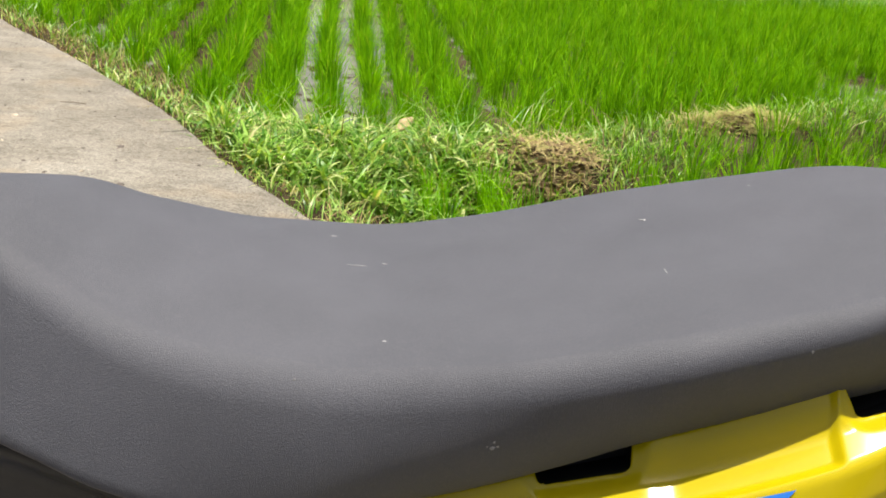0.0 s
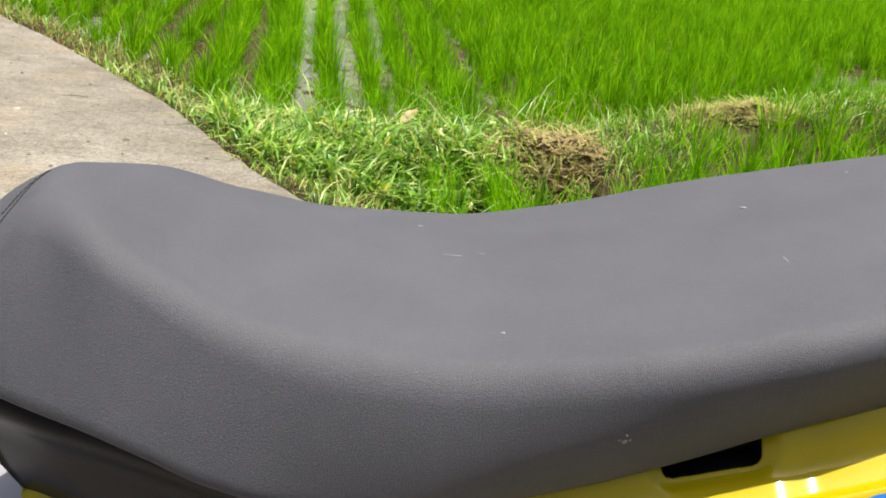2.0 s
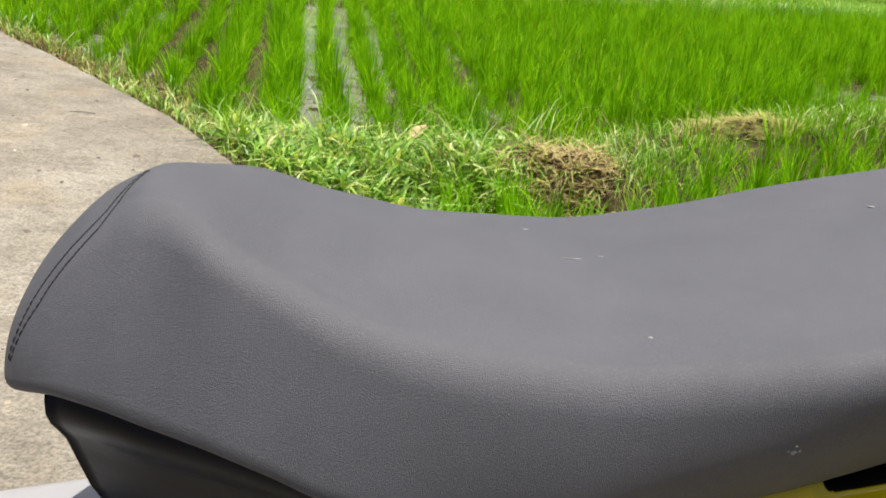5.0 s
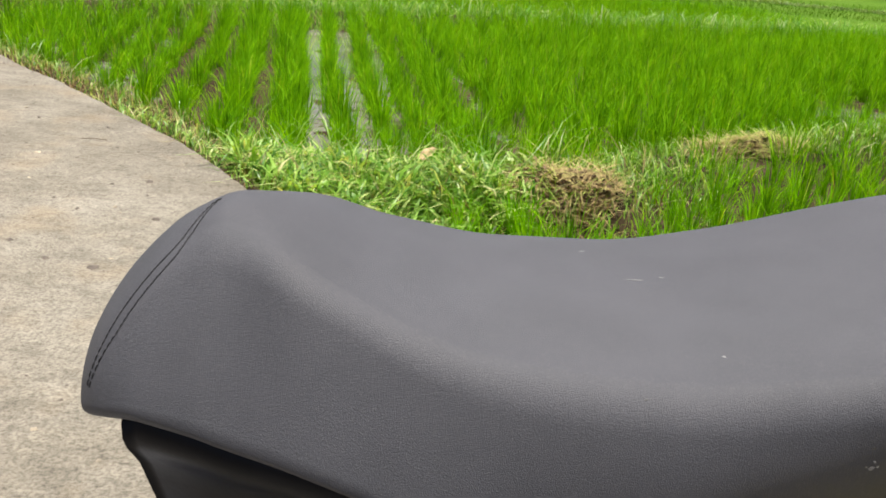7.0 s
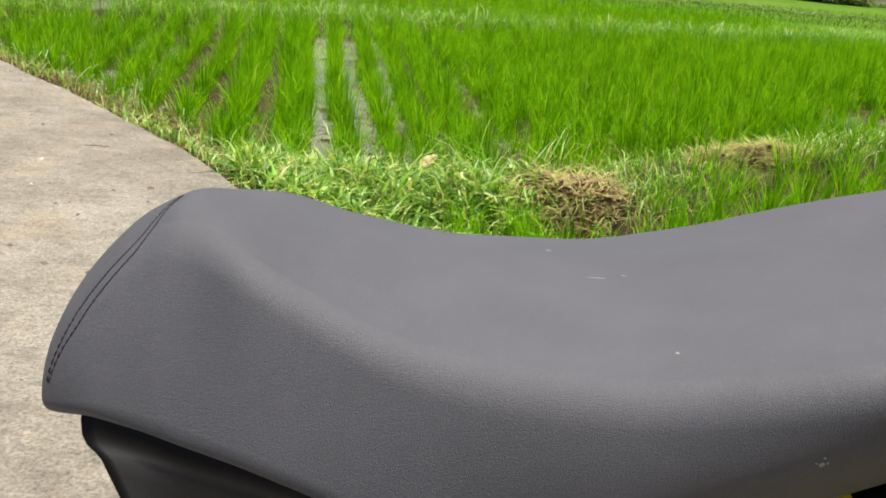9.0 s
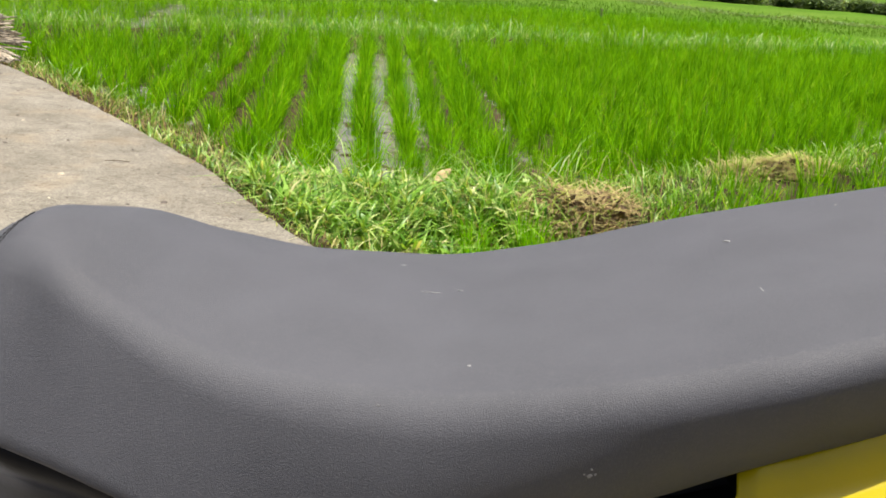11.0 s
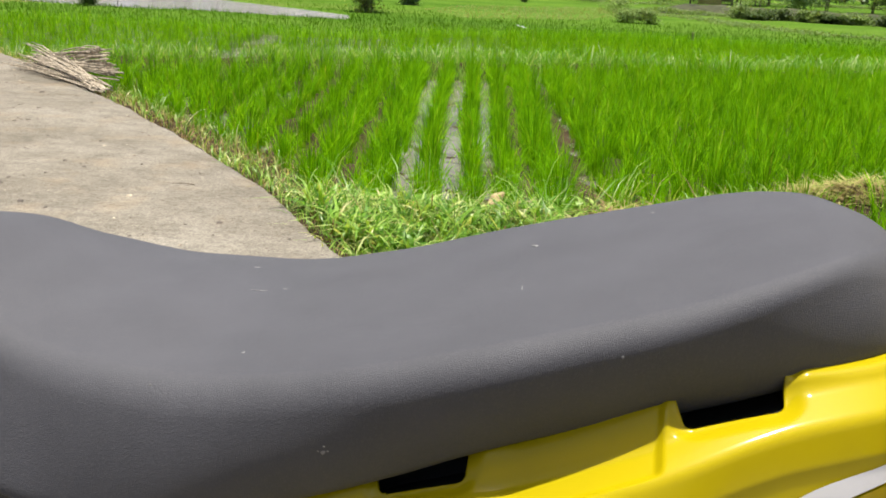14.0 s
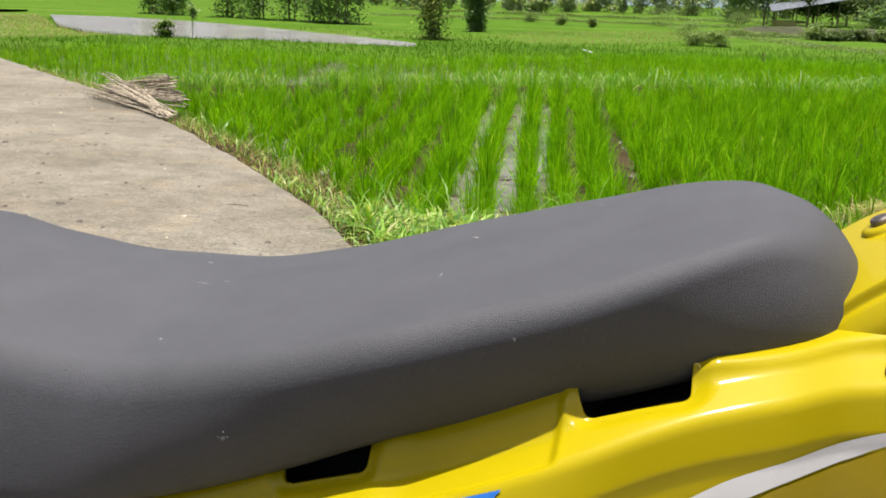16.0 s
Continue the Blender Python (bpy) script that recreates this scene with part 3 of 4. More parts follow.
z_low = curve([-0.368, -0.353, -0.326, -0.30, -0.265, -0.235, -0.195, -0.15, -0.106, -0.05, 0.02, 0.10, 0.20, 0.25, 0.30, 0.40, 0.46, 0.50, 0.525, 0.546],
              [0.738, 0.751, 0.764, 0.770, 0.771, 0.769, 0.766, 0.760, 0.749, 0.744, 0.749, 0.772, 0.810, 0.832, 0.850, 0.879, 0.898, 0.909, 0.904, 0.908])
w_low = curve([-0.368, -0.362, -0.352, -0.328, -0.296, -0.25, -0.195, -0.15, -0.106, -0.05, 0.02, 0.10, 0.16, 0.20, 0.25, 0.30, 0.35, 0.40, 0.45, 0.485, 0.512, 0.53, 0.541, 0.546],
              [0.010, 0.040, 0.068, 0.093, 0.108, 0.125, 0.142, 0.155, 0.163, 0.170, 0.173, 0.171, 0.168, 0.164, 0.159, 0.152, 0.145, 0.136, 0.124, 0.109, 0.088, 0.063, 0.034, 0.005])
squareness = curve([-0.38, -0.30, -0.24, -0.20, -0.16, -0.12, -0.05, 0.04, 0.11, 0.20, 0.33, 0.395, 0.442, 0.476, 0.50, 0.546],
                   [1.92, 1.98, 2.12, 2.3, 2.75, 3.4, 4.6, 5.4, 5.8, 5.6, 5.0, 4.2, 3.4, 2.8, 2.5, 2.2])


crisp = curve([-0.37, -0.33, -0.28, -0.22, -0.12, 0.40, 0.45, 0.50, 0.53, 0.546], [0.0, 0.1, 0.5, 0.88, 1.0, 1.0, 0.9, 0.5, 0.1, 0.0])
crest = curve([-0.33, -0.29, -0.25, -0.204, -0.16, -0.12, -0.087, -0.05, -0.016, 0.02, 0.06, 0.14, 0.20, 0.25, 0.30, 0.35, 0.40, 0.44, 0.475, 0.50, 0.546],
              [0.025, 0.034, 0.054, 0.089, 0.107, 0.123, 0.132, 0.140, 0.146, 0.150, 0.155, 0.161, 0.163, 0.161, 0.157, 0.149, 0.136, 0.119, 0.094, 0.070, 0.004])
# how far the top falls away towards its edges
dome = curve([-0.30, -0.20, -0.10, 0.0, 0.12, 0.22, 0.32], [0.003, 0.004, 0.008, 0.010, 0.009, 0.0055, 0.003])
# how far the side is one round sweep instead of a flat flank under a shoulder
sweep = curve([-0.25, -0.10, 0.0, 0.10, 0.20, 0.32, 0.50], [0.1, 0.25, 0.40, 0.36, 0.14, 0.0, 0.0])


def half_profile(x):
    """Near half of the seat's cross-section, from the lower edge up to the middle line."""
    t, lo, wb, n2 = float(z_top(x)), float(z_low(x)), float(w_low(x)), float(squareness(x))
    a = np.linspace(0.0, 1.0, 45) * math.pi / 2
    y = wb * np.clip(np.cos(a), 0, 1) ** (2 / n2)
    z = lo + (t - lo) * np.clip(np.sin(a), 0, 1) ** (2 / n2)
    k = float(crisp(x))
    if k > 0:
        # steep side running into a rounded shoulder, slightly domed top
        r, drop = min(0.028 - 0.035 * max(0.0, x - 0.08), 0.4 * (t - lo)), float(dome(x))
        we = max(min(float(crest(x)) + 0.005, wb + 0.008), r + 0.002)
        cy, cz = we - r, t - drop - r
        dy, dz = wb - cy, lo - cz
        phi = math.atan2(dz, dy) + math.acos(min(r / math.hypot(dy, dz), 1.0))
        s1, s2, s3 = np.linspace(0, 1, 15)[:-1], np.linspace(0, 1, 15), np.linspace(0, 1, 17)[1:]
        q = phi + (math.pi / 2 - phi) * s2
        ty, tz = cy + r * math.cos(phi), cz + r * math.sin(phi)
        side_y, side_z = np.concatenate([wb + (ty - wb) * s1, cy + r * np.cos(q)]), np.concatenate([lo + (tz - lo) * s1, cz + r * np.sin(q)])
        rest = np.linspace(0, 1, len(side_y))
        bulge = lo + 0.06 * (t - lo)
        turn = rest * math.pi / 2
        round_y, round_z = cy + (wb - cy) * np.cos(turn), bulge + (t - drop - bulge) * np.sin(turn)
        round_y[0], round_z[0] = wb, lo
        m = float(sweep(x))
        side_y, side_z = side_y * (1 - m) + round_y * m, side_z * (1 - m) + round_z * m
        yy = np.concatenate([side_y, cy * (1 - s3)])
        zz = np.concatenate([side_z, t - drop * (1 - s3) ** 2])
        # the cover is drawn in under the lower edge
        tuck = np.clip(1 - (zz - lo) / (0.7 * (t - lo)), 0, 1) ** 2.6 * min(max((x + 0.10) / 0.2, 0.15), 1.0)
        yy, zz = yy - 0.010 * tuck, zz - 0.0055 * tuck
        y, z = y * (1 - k) + yy * k, z * (1 - k) + zz * k
        wb, lo = float(y[0]), float(z[0])
    return [(wb * 0.84, lo - 0.011), (wb * 0.93, lo - 0.010), (wb * 0.975, lo - 0.006), (wb * 0.995, lo - 0.002)] + list(zip(y, z))


def seat_row(x):
    p = half_profile(x)
    return [(x, AXIS - a, c) for a, c in p] + [(x, AXIS + a, c) for a, c in p[-2::-1]]


ends = np.sin(np.linspace(0, 1, 34) * math.pi / 2)
sx = np.concatenate([-0.368 + 0.132 * (1 - ends[::-1]), np.linspace(-0.233, 0.43, 70), 0.436 + 0.11 * ends])
seat = smooth(part("seat", loft([seat_row(float(x)) for x in sx]), VINYL, bike, "black grained vinyl seat, scuffed on top"))

# double row of stitches down the rear corner of the seat, laid on the cover
cover = bmesh.new()
cover.from_mesh(seat.data)
skin = BVHTree.FromBMesh(cover)
cover.free()
seam = [curve([0, 0.12, 0.3, 0.5, 0.7, 0.86, 1.0], q) for q in ([-0.270, -0.279, -0.290, -0.303, -0.318, -0.331, -0.343], [0.003, 0.025, 0.044, 0.054, 0.064, 0.072, 0.077], [0.892, 0.883, 0.866, 0.849, 0.829, 0.803, 0.770])]
for shift in (0.0, 0.0085):
    bm = bmesh.new()
    pts = []
    for q in np.linspace(0, 1, 161):
        spread = shift * min(1.0, 0.25 + 2.2 * q) * min(1.0, 0.5 + 2.5 * (1 - q))
        aim = Vector((float(seam[0](q)) + spread, AXIS - float(seam[1](q)) - 0.35 * spread, float(seam[2](q))))
        at, up, _, _ = skin.find_nearest(aim)
        up = up if up.dot(at - Vector((0.0, AXIS, 0.80))) > 0 else -up
        pts.append((at, up))
    for j in range(0, len(pts) - 3, 4):
        tube(bm, [pts[j][0] + pts[j][1] * 0.0001, pts[j + 1][0] + pts[j + 1][1] * 0.0006, pts[j + 2][0] + pts[j + 2][1] * 0.0006, pts[j + 3][0] + pts[j + 3][1] * 0.0001], 0.00045, 5)
    part("stitching", bm, THREAD, seat, "black double stitching")

# pale specks and scratches on the vinyl
def scuff(x, dy, z, long, wide, deep, turn):
    bm = bmesh.new()
    at = Vector((x, AXIS + dy, z))
    bmesh.ops.create_icosphere(bm, subdivisions=2, radius=1.0, matrix=Matrix.Translation(at) @ Matrix.Rotation(turn, 4, "Z") @ Matrix.Diagonal((long, wide, deep, 1)))
    for vert in bm.verts:
        vert.co += (vert.co - at) * 0.6 * noise.noise(vert.co * 900)
    part("scuff", bm, SCUFF, seat, "pale scuff mark")


for x, dy, long, wide, turn in ((0.268, 0.052, 0.0036, 0.0017, 0.1), (0.010, 0.079, 0.0032, 0.0010, 0.2), (0.079, -0.109, 0.0016, 0.0013, 0.5), (0.046, 0.010, 0.0110, 0.0004, 0.05), (0.064, 0.014, 0.0050, 0.0003, -0.1),
                                (0.268, -0.055, 0.0004, 0.0055, 0.1), (0.36, 0.10, 0.0026, 0.0008, 0.3)):
    prof = half_profile(x)[4:]
    scuff(x, dy, float(np.interp(abs(dy), [a for a, _ in prof[::-1]], [c for _, c in prof[::-1]])), long, wide, 0.0003, turn)
for x, z, size in ((0.157, 0.818, 0.0015), (0.1605, 0.8195, 0.0008), (0.154, 0.8185, 0.0007), (0.158, 0.8225, 0.0007), (0.026, 0.838, 0.0011), (0.340, 0.906, 0.0009)):
    prof = half_profile(x)[4:]
    scuff(x, -float(np.interp(z, [c for _, c in prof], [a for a, _ in prof])), z, size, 0.0003, size, 0)

# black band and yellow tail panel under the rear of the seat
def tail_rows(steps):
    rows = []
    for x in np.linspace(-0.322, 0.16, 40):
        w, lo = float(w_low(x)) * (0.92 - 0.17 * min(max((x + 0.25) / 0.25, 0.0), 1.0)) - 0.012, float(z_low(x))
        ease = min(1.0, max(0.0, (0.05 - x) / 0.4))
        row = []
        for s, inward in steps:
            row.append((x + (0.10 * s + 1.1 * s * s) * ease, max(w - inward, 0.008), lo + 0.006 - s))
        rows.append([(a, AXIS - c, d) for a, c, d in row] + [(a, AXIS + c, d) for a, c, d in row[::-1]])
    return rows


smooth(part("seat_base", loft(tail_rows(((0.0, 0.016), (0.010, 0.013), (0.018, 0.004), (0.026, -0.003), (0.036, -0.006), (0.046, -0.003), (0.056, 0.004), (0.066, 0.010), (0.08, 0.013), (0.11, 0.018), (0.145, 0.03)))), BLACK, bike, "glossy black plastic base under the seat"))
smooth(part("tail_panel", loft(tail_rows(((0.138, 0.03), (0.142, 0.022), (0.155, 0.022), (0.17, 0.026), (0.19, 0.034), (0.22, 0.05)))), YELLOW, bike, "yellow tail panel below the black seat base"))

# grey rear mudguard; the groove along its edge is only a dark bar
guard_z = curve([-0.72, -0.55, -0.42, -0.37, -0.25, -0.08, 0.02], [0.462, 0.510, 0.548, 0.562, 0.596, 0.632, 0.640])
guard_w = curve([-0.72, -0.70, -0.6, -0.37, 0.02], [0.03, 0.06, 0.08, 0.086, 0.09])
rows = []
for x in np.linspace(-0.72, 0.02, 50):
    w, z = float(guard_w(x)), float(guard_z(x))
    rows.append([(x, AXIS + w * q, z - 0.012 * abs(q) ** 2.5 - (0.014 if abs(q) > 1.01 else 0)) for q in (-1.02, -1, -0.93, -0.8, -0.5, -0.2, 0, 0.2, 0.5, 0.8, 0.93, 1, 1.02)])
guard = smooth(part("mudguard", loft(rows, False), GREY, bike, "smooth grey plastic rear mudguard"))
guard.modifiers.new("thickness", "SOLIDIFY").thickness = 0.003
# dark bars on the plate stand in for the groove's shade
bm = bmesh.new()
for side in (-1, 1):
    tube(bm, [(x, AXIS + side * (float(guard_w(x)) - 0.013), float(guard_z(x)) - 0.0078) for x in np.linspace(-0.68, 0.0, 40)], 0.0014, 6)
part("groove", bm, DARK, guard, "thin dark bar painted as a groove's shade")

# yellow side panel: shoulder under the seat, pockets, ridge
ridge_z = curve([0.0, 0.10, 0.20, 0.31, 0.38, 0.42, 0.45, 0.49, 0.53, 0.64], [0.694, 0.728, 0.769, 0.813, 0.846, 0.863, 0.873, 0.882, 0.888, 0.896])
ridge_y = curve([0.0, 0.20, 0.30, 0.36, 0.38, 0.40, 0.42, 0.44, 0.49, 0.53, 0.64], [0.590, 0.590, 0.590, 0.592, 0.596, 0.602, 0.609, 0.616, 0.632, 0.652, 0.668])


cap_z = curve([0.0, 0.30, 0.42, 0.445, 0.50, 0.53, 0.56, 0.64], [0.80, 0.89, 0.94, 0.897, 0.903, 0.909, 0.914, 0.922])


def ease(u):
    u = min(max(u, 0.0), 1.0)
    return u * u * (3 - 2 * u)


def hole_gap(x, s):
    """Distance outside the nearer opening (negative: inside); s runs up from the ridge."""
    best = 1.0
    for a, c, deep, fall in HOLES:
        deep = deep - fall * (x - a)
        left = a + 0.4 * max(deep + 0.02 - s, 0.0)
        dx, dv = max(left - x, x - c), deep - s
        r = 0.005
        qx, qv = dx + r, dv + r
        best = min(best, math.hypot(max(qx, 0), max(qv, 0)) + min(max(qx, qv), 0) - r)
    return best


def panel_raw(x, v):
    y, z, s = float(ridge_y(x)), float(ridge_z(x)), -v
    if v >= 0:
        y += -(0.034 - 0.018 * ease((x - 0.28) / 0.14)) * math.sin(min(v / 0.10, 1.0) * math.pi * 0.5) + 0.7 * max(v - 0.10, 0) ** 2
        y += 0.0022 * ease((v - 0.030) / 0.002)
        return y, z - v * 0.93
    shelf, up = min(s, 0.028), max(s - 0.028, 0)
    y += shelf * 0.89 + up * 0.40
    z += shelf * 0.45 + up * 0.90
    y += 0.5 * max(s - 0.042, 0)
    over = max(0.0, z - float(cap_z(x)))
    return y + over * 0.9, z - over * 0.97


def panel_point(x, v):
    """v runs down from the ridge, in metres; above the ridge it is negative."""
    pts = [panel_raw(x, v + d) for d in (-0.005, -0.0025, 0, 0.0025, 0.005)]
    y, z = sum(p[0] for p in pts) / 5, sum(p[1] for p in pts) / 5
    s = -v
    dent = 0.005 * ease((x - 0.252) / 0.03) * ease((0.371 - x) / 0.006) * ease((s - 0.002) / 0.006)
    dent += 0.005 * ease(1 - hole_gap(x, s) / 0.013)
    return Vector((x, y + dent * 0.6, z - dent * 0.8))


HOLES = ((0.184, 0.249, 0.0368, 0.04), (0.375, 0.440, 0.0322, 0.2))


bm = bmesh.new()
us = np.concatenate([np.linspace(0.0, 0.17, 60)[:-1], np.linspace(0.17, 0.262, 74)[:-1], np.linspace(0.262, 0.355, 40)[:-1], np.linspace(0.355, 0.45, 76)[:-1], np.linspace(0.45, 0.64, 70)])
vs = np.concatenate([np.linspace(-0.085, 0.0, 69)[:-1], np.linspace(0.0, 0.04, 20), np.linspace(0.044, 0.24, 36)])
cells = {}


def node(iu, iv):
    """A corner of the panel's net; corners beside an opening slide onto its edge."""
    if (iu, iv) not in cells:
        x, v = float(us[iu]), float(vs[iv])
        g = hole_gap(x, -v)
        if abs(g) < 0.0009:
            gx, gv = (hole_gap(x + 1e-5, -v) - g) / 1e-5, (hole_gap(x, -v - 1e-5) - g) / 1e-5
            k2 = g / max(gx * gx + gv * gv, 0.3)
            if abs(hole_gap(x - k2 * gx, -(v - k2 * gv))) < abs(g):
                x, v = x - k2 * gx, v - k2 * gv
        cells[iu, iv] = bm.verts.new(panel_point(x, v))
    return cells[iu, iv]


for iu in range(len(us) - 1):
    for iv in range(len(vs) - 1):
        if hole_gap((us[iu] + us[iu + 1]) / 2, -(vs[iv] + vs[iv + 1]) / 2) > 0:
            bm.faces.new((node(iu, iv), node(iu, iv + 1), node(iu + 1, iv + 1), node(iu + 1, iv)))
bmesh.ops.remove_doubles(bm, verts=bm.verts[:], dist=0.0003)
panel = smooth(part("side_panel", bm, YELLOW, bike, "glossy yellow plastic side panel with two openings"))
sol = panel.modifiers.new("thickness", "SOLIDIFY")
sol.thickness, sol.offset = 0.004, -1.0
# a near-black box stands in for the shade behind each opening
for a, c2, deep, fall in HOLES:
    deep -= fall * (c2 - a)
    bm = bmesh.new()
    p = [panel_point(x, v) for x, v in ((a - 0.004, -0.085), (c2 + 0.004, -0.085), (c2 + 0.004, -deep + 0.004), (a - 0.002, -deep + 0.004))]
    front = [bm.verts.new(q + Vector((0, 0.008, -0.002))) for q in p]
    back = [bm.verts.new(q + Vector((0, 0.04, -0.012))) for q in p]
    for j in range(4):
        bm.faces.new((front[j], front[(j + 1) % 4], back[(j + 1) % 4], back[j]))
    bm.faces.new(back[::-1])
    part("pocket", bm, DARK, panel, "near-black box standing in for shade behind the opening")


def decal(name, outline, mat, label):
    """A thin sticker that follows the panel, from an outline in (x, v)."""
    bm = bmesh.new()
    xs = [p[0] for p in outline]
    for x0 in np.arange(min(xs), max(xs) - 1e-6, 0.008):
        x1 = min(x0 + 0.008, max(xs))
        cols = []
        for x in (x0, x1):
            cut = []
            for (ax, av), (bx, bv) in zip(outline, outline[1:] + outline[:1]):
                if (ax - x) * (bx - x) <= 0 and ax != bx:
                    cut.append(av + (bv - av) * (x - ax) / (bx - ax))
            cols.append((x, min(cut), max(cut)))
        for j in range(5):
            quad = []
            for x, lo, hi in (cols[0], cols[1]):
                quad.append([panel_point(x, lo + (hi - lo) * q / 5) - Vector((0, 0.0010, -0.0003)) for q in (j, j + 1)])
            vv = [bm.verts.new(q) for q in (quad[0][0], quad[0][1], quad[1][1], quad[1][0])]
            bm.faces.new(vv)
    bmesh.ops.remove_doubles(bm, verts=bm.verts[:], dist=1e-5)
    return smooth(part(name, bm, mat, panel, label))


decal("decal", [(0.428, 0.058), (0.4435, 0.0465), (0.4635, 0.0400), (0.484, 0.0365), (0.5045, 0.0335), (0.5255, 0.0300), (0.544, 0.0255), (0.63, 0.012), (0.63, 0.018), (0.545, 0.0345), (0.5325, 0.040), (0.5175, 0.044), (0.5025, 0.0465), (0.489, 0.049), (0.46, 0.058), (0.435, 0.070)], WHITE, "white stripe decal")
decal("decal", [(0.45, 0.066), (0.489, 0.051), (0.5025, 0.0485), (0.5175, 0.046), (0.5325, 0.042), (0.545, 0.0365), (0.63, 0.020), (0.63, 0.12), (0.46, 0.12)], OCHRE, "dark yellow decal field")
decal("decal", [(0.245, 0.0075), (0.3085, 0.0005), (0.342, 0.0027), (0.337, 0.0080), (0.315, 0.022), (0.27, 0.045)], BLUE, "blue arrow-shaped decal")

# yellow tank cover ahead of the seat, with bolts
tank_top = curve([0.46, 0.50, 0.53, 0.55, 0.57, 0.60, 0.66, 0.75, 0.88, 1.02], [0.865, 0.898, 0.930, 0.946, 0.958, 0.976, 1.006, 1.03, 1.03, 0.98])
tank_wide = curve([0.46, 0.53, 0.60, 0.64, 0.70, 0.78, 0.90, 1.02], [0.078, 0.084, 0.090, 0.100, 0.14, 0.165, 0.16, 0.12])
rows = []
for x in np.linspace(0.46, 1.02, 80):
    top, w, low = float(tank_top(x)), float(tank_wide(x)), 0.82
    # flat raised flange in the middle, a small step, then the flank
    prof = [(w * 0.97, low), (w, low + 0.45 * (top - low)), (w * 0.985, top - 0.030), (w * 0.93, top - 0.017), (w * 0.88, top - 0.0115), (w * 0.84, top - 0.010), (w * 0.81, top - 0.001), (w * 0.4, top), (0, top)]
    fy, fz = curve(range(9), [a for a, _ in prof]), curve(range(9), [a for _, a in prof])
    q = np.linspace(0, 8, 49)
    half = list(zip(fy(q), fz(q)))
    rows.append([(x, AXIS - a, c) for a, c in half] + [(x, AXIS + a, c) for a, c in half[-2::-1]])
tank = smooth(part("tank", loft(rows), YELLOW, bike, "yellow fuel tank cover ahead of the seat"))

# socket-head bolts on raised yellow bosses
for at, aim, boss in (((0.557, 0.795, 0.951), (-0.5, 0.0, 0.86), True), ((0.548, 0.666, 0.896), (0.0, -0.45, 0.89), False)):
    a, p = Vector(aim).normalized(), Vector(at)
    holder = tank if boss else panel
    if boss:
        bm = bmesh.new()
        tube(bm, [p - a * 0.014, p + a * 0.001, p + a * 0.003], [0.017, 0.014, 0.011], 24)
        smooth(part("boss", bm, YELLOW, holder))
    bm = bmesh.new()
    r = 0.0065 if boss else 0.004
    tube(bm, [p - a * 0.004, p + a * r * 0.9, p + a * r * 1.15], [r, r, r * 0.85], 20)
    tube(bm, [p + a * r * 1.17, p + a * r * 1.2], [r * 0.5, r * 0.5], 6)
    part("bolt", bm, BOLT, holder, "dull steel socket-head bolt")

# wheels, fork, engine: the machine stands on the path
def ring(cx, cz, r, thick, wide, mat, name, parent, label="", seg=48):
    bm = bmesh.new()
    prof = [(r - thick, -wide * 0.35), (r - thick * 0.45, -wide * 0.5), (r - thick * 0.1, -wide * 0.36), (r, 0), (r - thick * 0.1, wide * 0.36), (r - thick * 0.45, wide * 0.5), (r - thick, wide * 0.35)]
    rows = []
    for j in range(seg):
        a = j * math.tau / seg
        rows.append([bm.verts.new((cx + rr * math.cos(a), AXIS + yy, cz + rr * math.sin(a))) for rr, yy in prof])
    for j in range(seg):
        a, b2 = rows[j], rows[(j + 1) % seg]
        for q in range(len(prof)):
            bm.faces.new((a[q], a[(q + 1) % len(prof)], b2[(q + 1) % len(prof)], b2[q]))
    return smooth(part(name, bm, mat, parent, label))


for cx, r in ((-0.10, 0.285), (1.22, 0.325)):
    tyre = ring(cx, r, r, 0.07, 0.10, RUBBER, "tyre", bike, "black knobbly tyre")
    ring(cx, r, r - 0.068, 0.022, 0.05, STEEL, "rim", tyre, "steel rim")
    bm = bmesh.new()
    tube(bm, [(cx, AXIS - 0.07, r), (cx, AXIS + 0.07, r)], 0.03, 16)
    hub = part("hub", bm, STEEL, tyre)
    for j in range(12):
        a = j * math.tau / 12
        bm = bmesh.new()
        tube(bm, [(cx + 0.028 * math.cos(a), AXIS - 0.02, r + 0.028 * math.sin(a)), (cx + (r - 0.085) * math.cos(a + 0.2), AXIS, r + (r - 0.085) * math.sin(a + 0.2))], 0.0025, 5)
        part("spoke", bm, STEEL, tyre)
bm = bmesh.new()
for y in (-0.09, 0.09):
    tube(bm, [(-0.10, AXIS + y, 0.285), (0.38, AXIS + y * 0.8, 0.36)], 0.02, 8)
part("swingarm", bm, STEEL, bike)
bm = bmesh.new()
for y in (-0.09, 0.09):
    tube(bm, [(1.22, AXIS + y, 0.325), (1.02, AXIS + y, 0.98)], 0.022, 10)
part("fork", bm, STEEL, bike)
bm = bmesh.new()
bmesh.ops.create_cube(bm, size=1.0, matrix=Matrix.Translation((0.55, AXIS, 0.44)) @ Matrix.Diagonal((0.36, 0.2, 0.3, 1)))
bmesh.ops.bevel(bm, geom=bm.edges[:], offset=0.04, segments=3, affect="EDGES")
part("engine", bm, BLACK, bike, "dark engine block")
bm = bmesh.new()
tube(bm, [(0.38, AXIS, 0.36), (0.62, AXIS, 0.78), (1.0, AXIS, 0.93)], 0.03, 10)
tube(bm, [(0.40, AXIS, 0.38), (0.85, AXIS, 0.36), (1.02, AXIS, 0.88)], 0.022, 10)
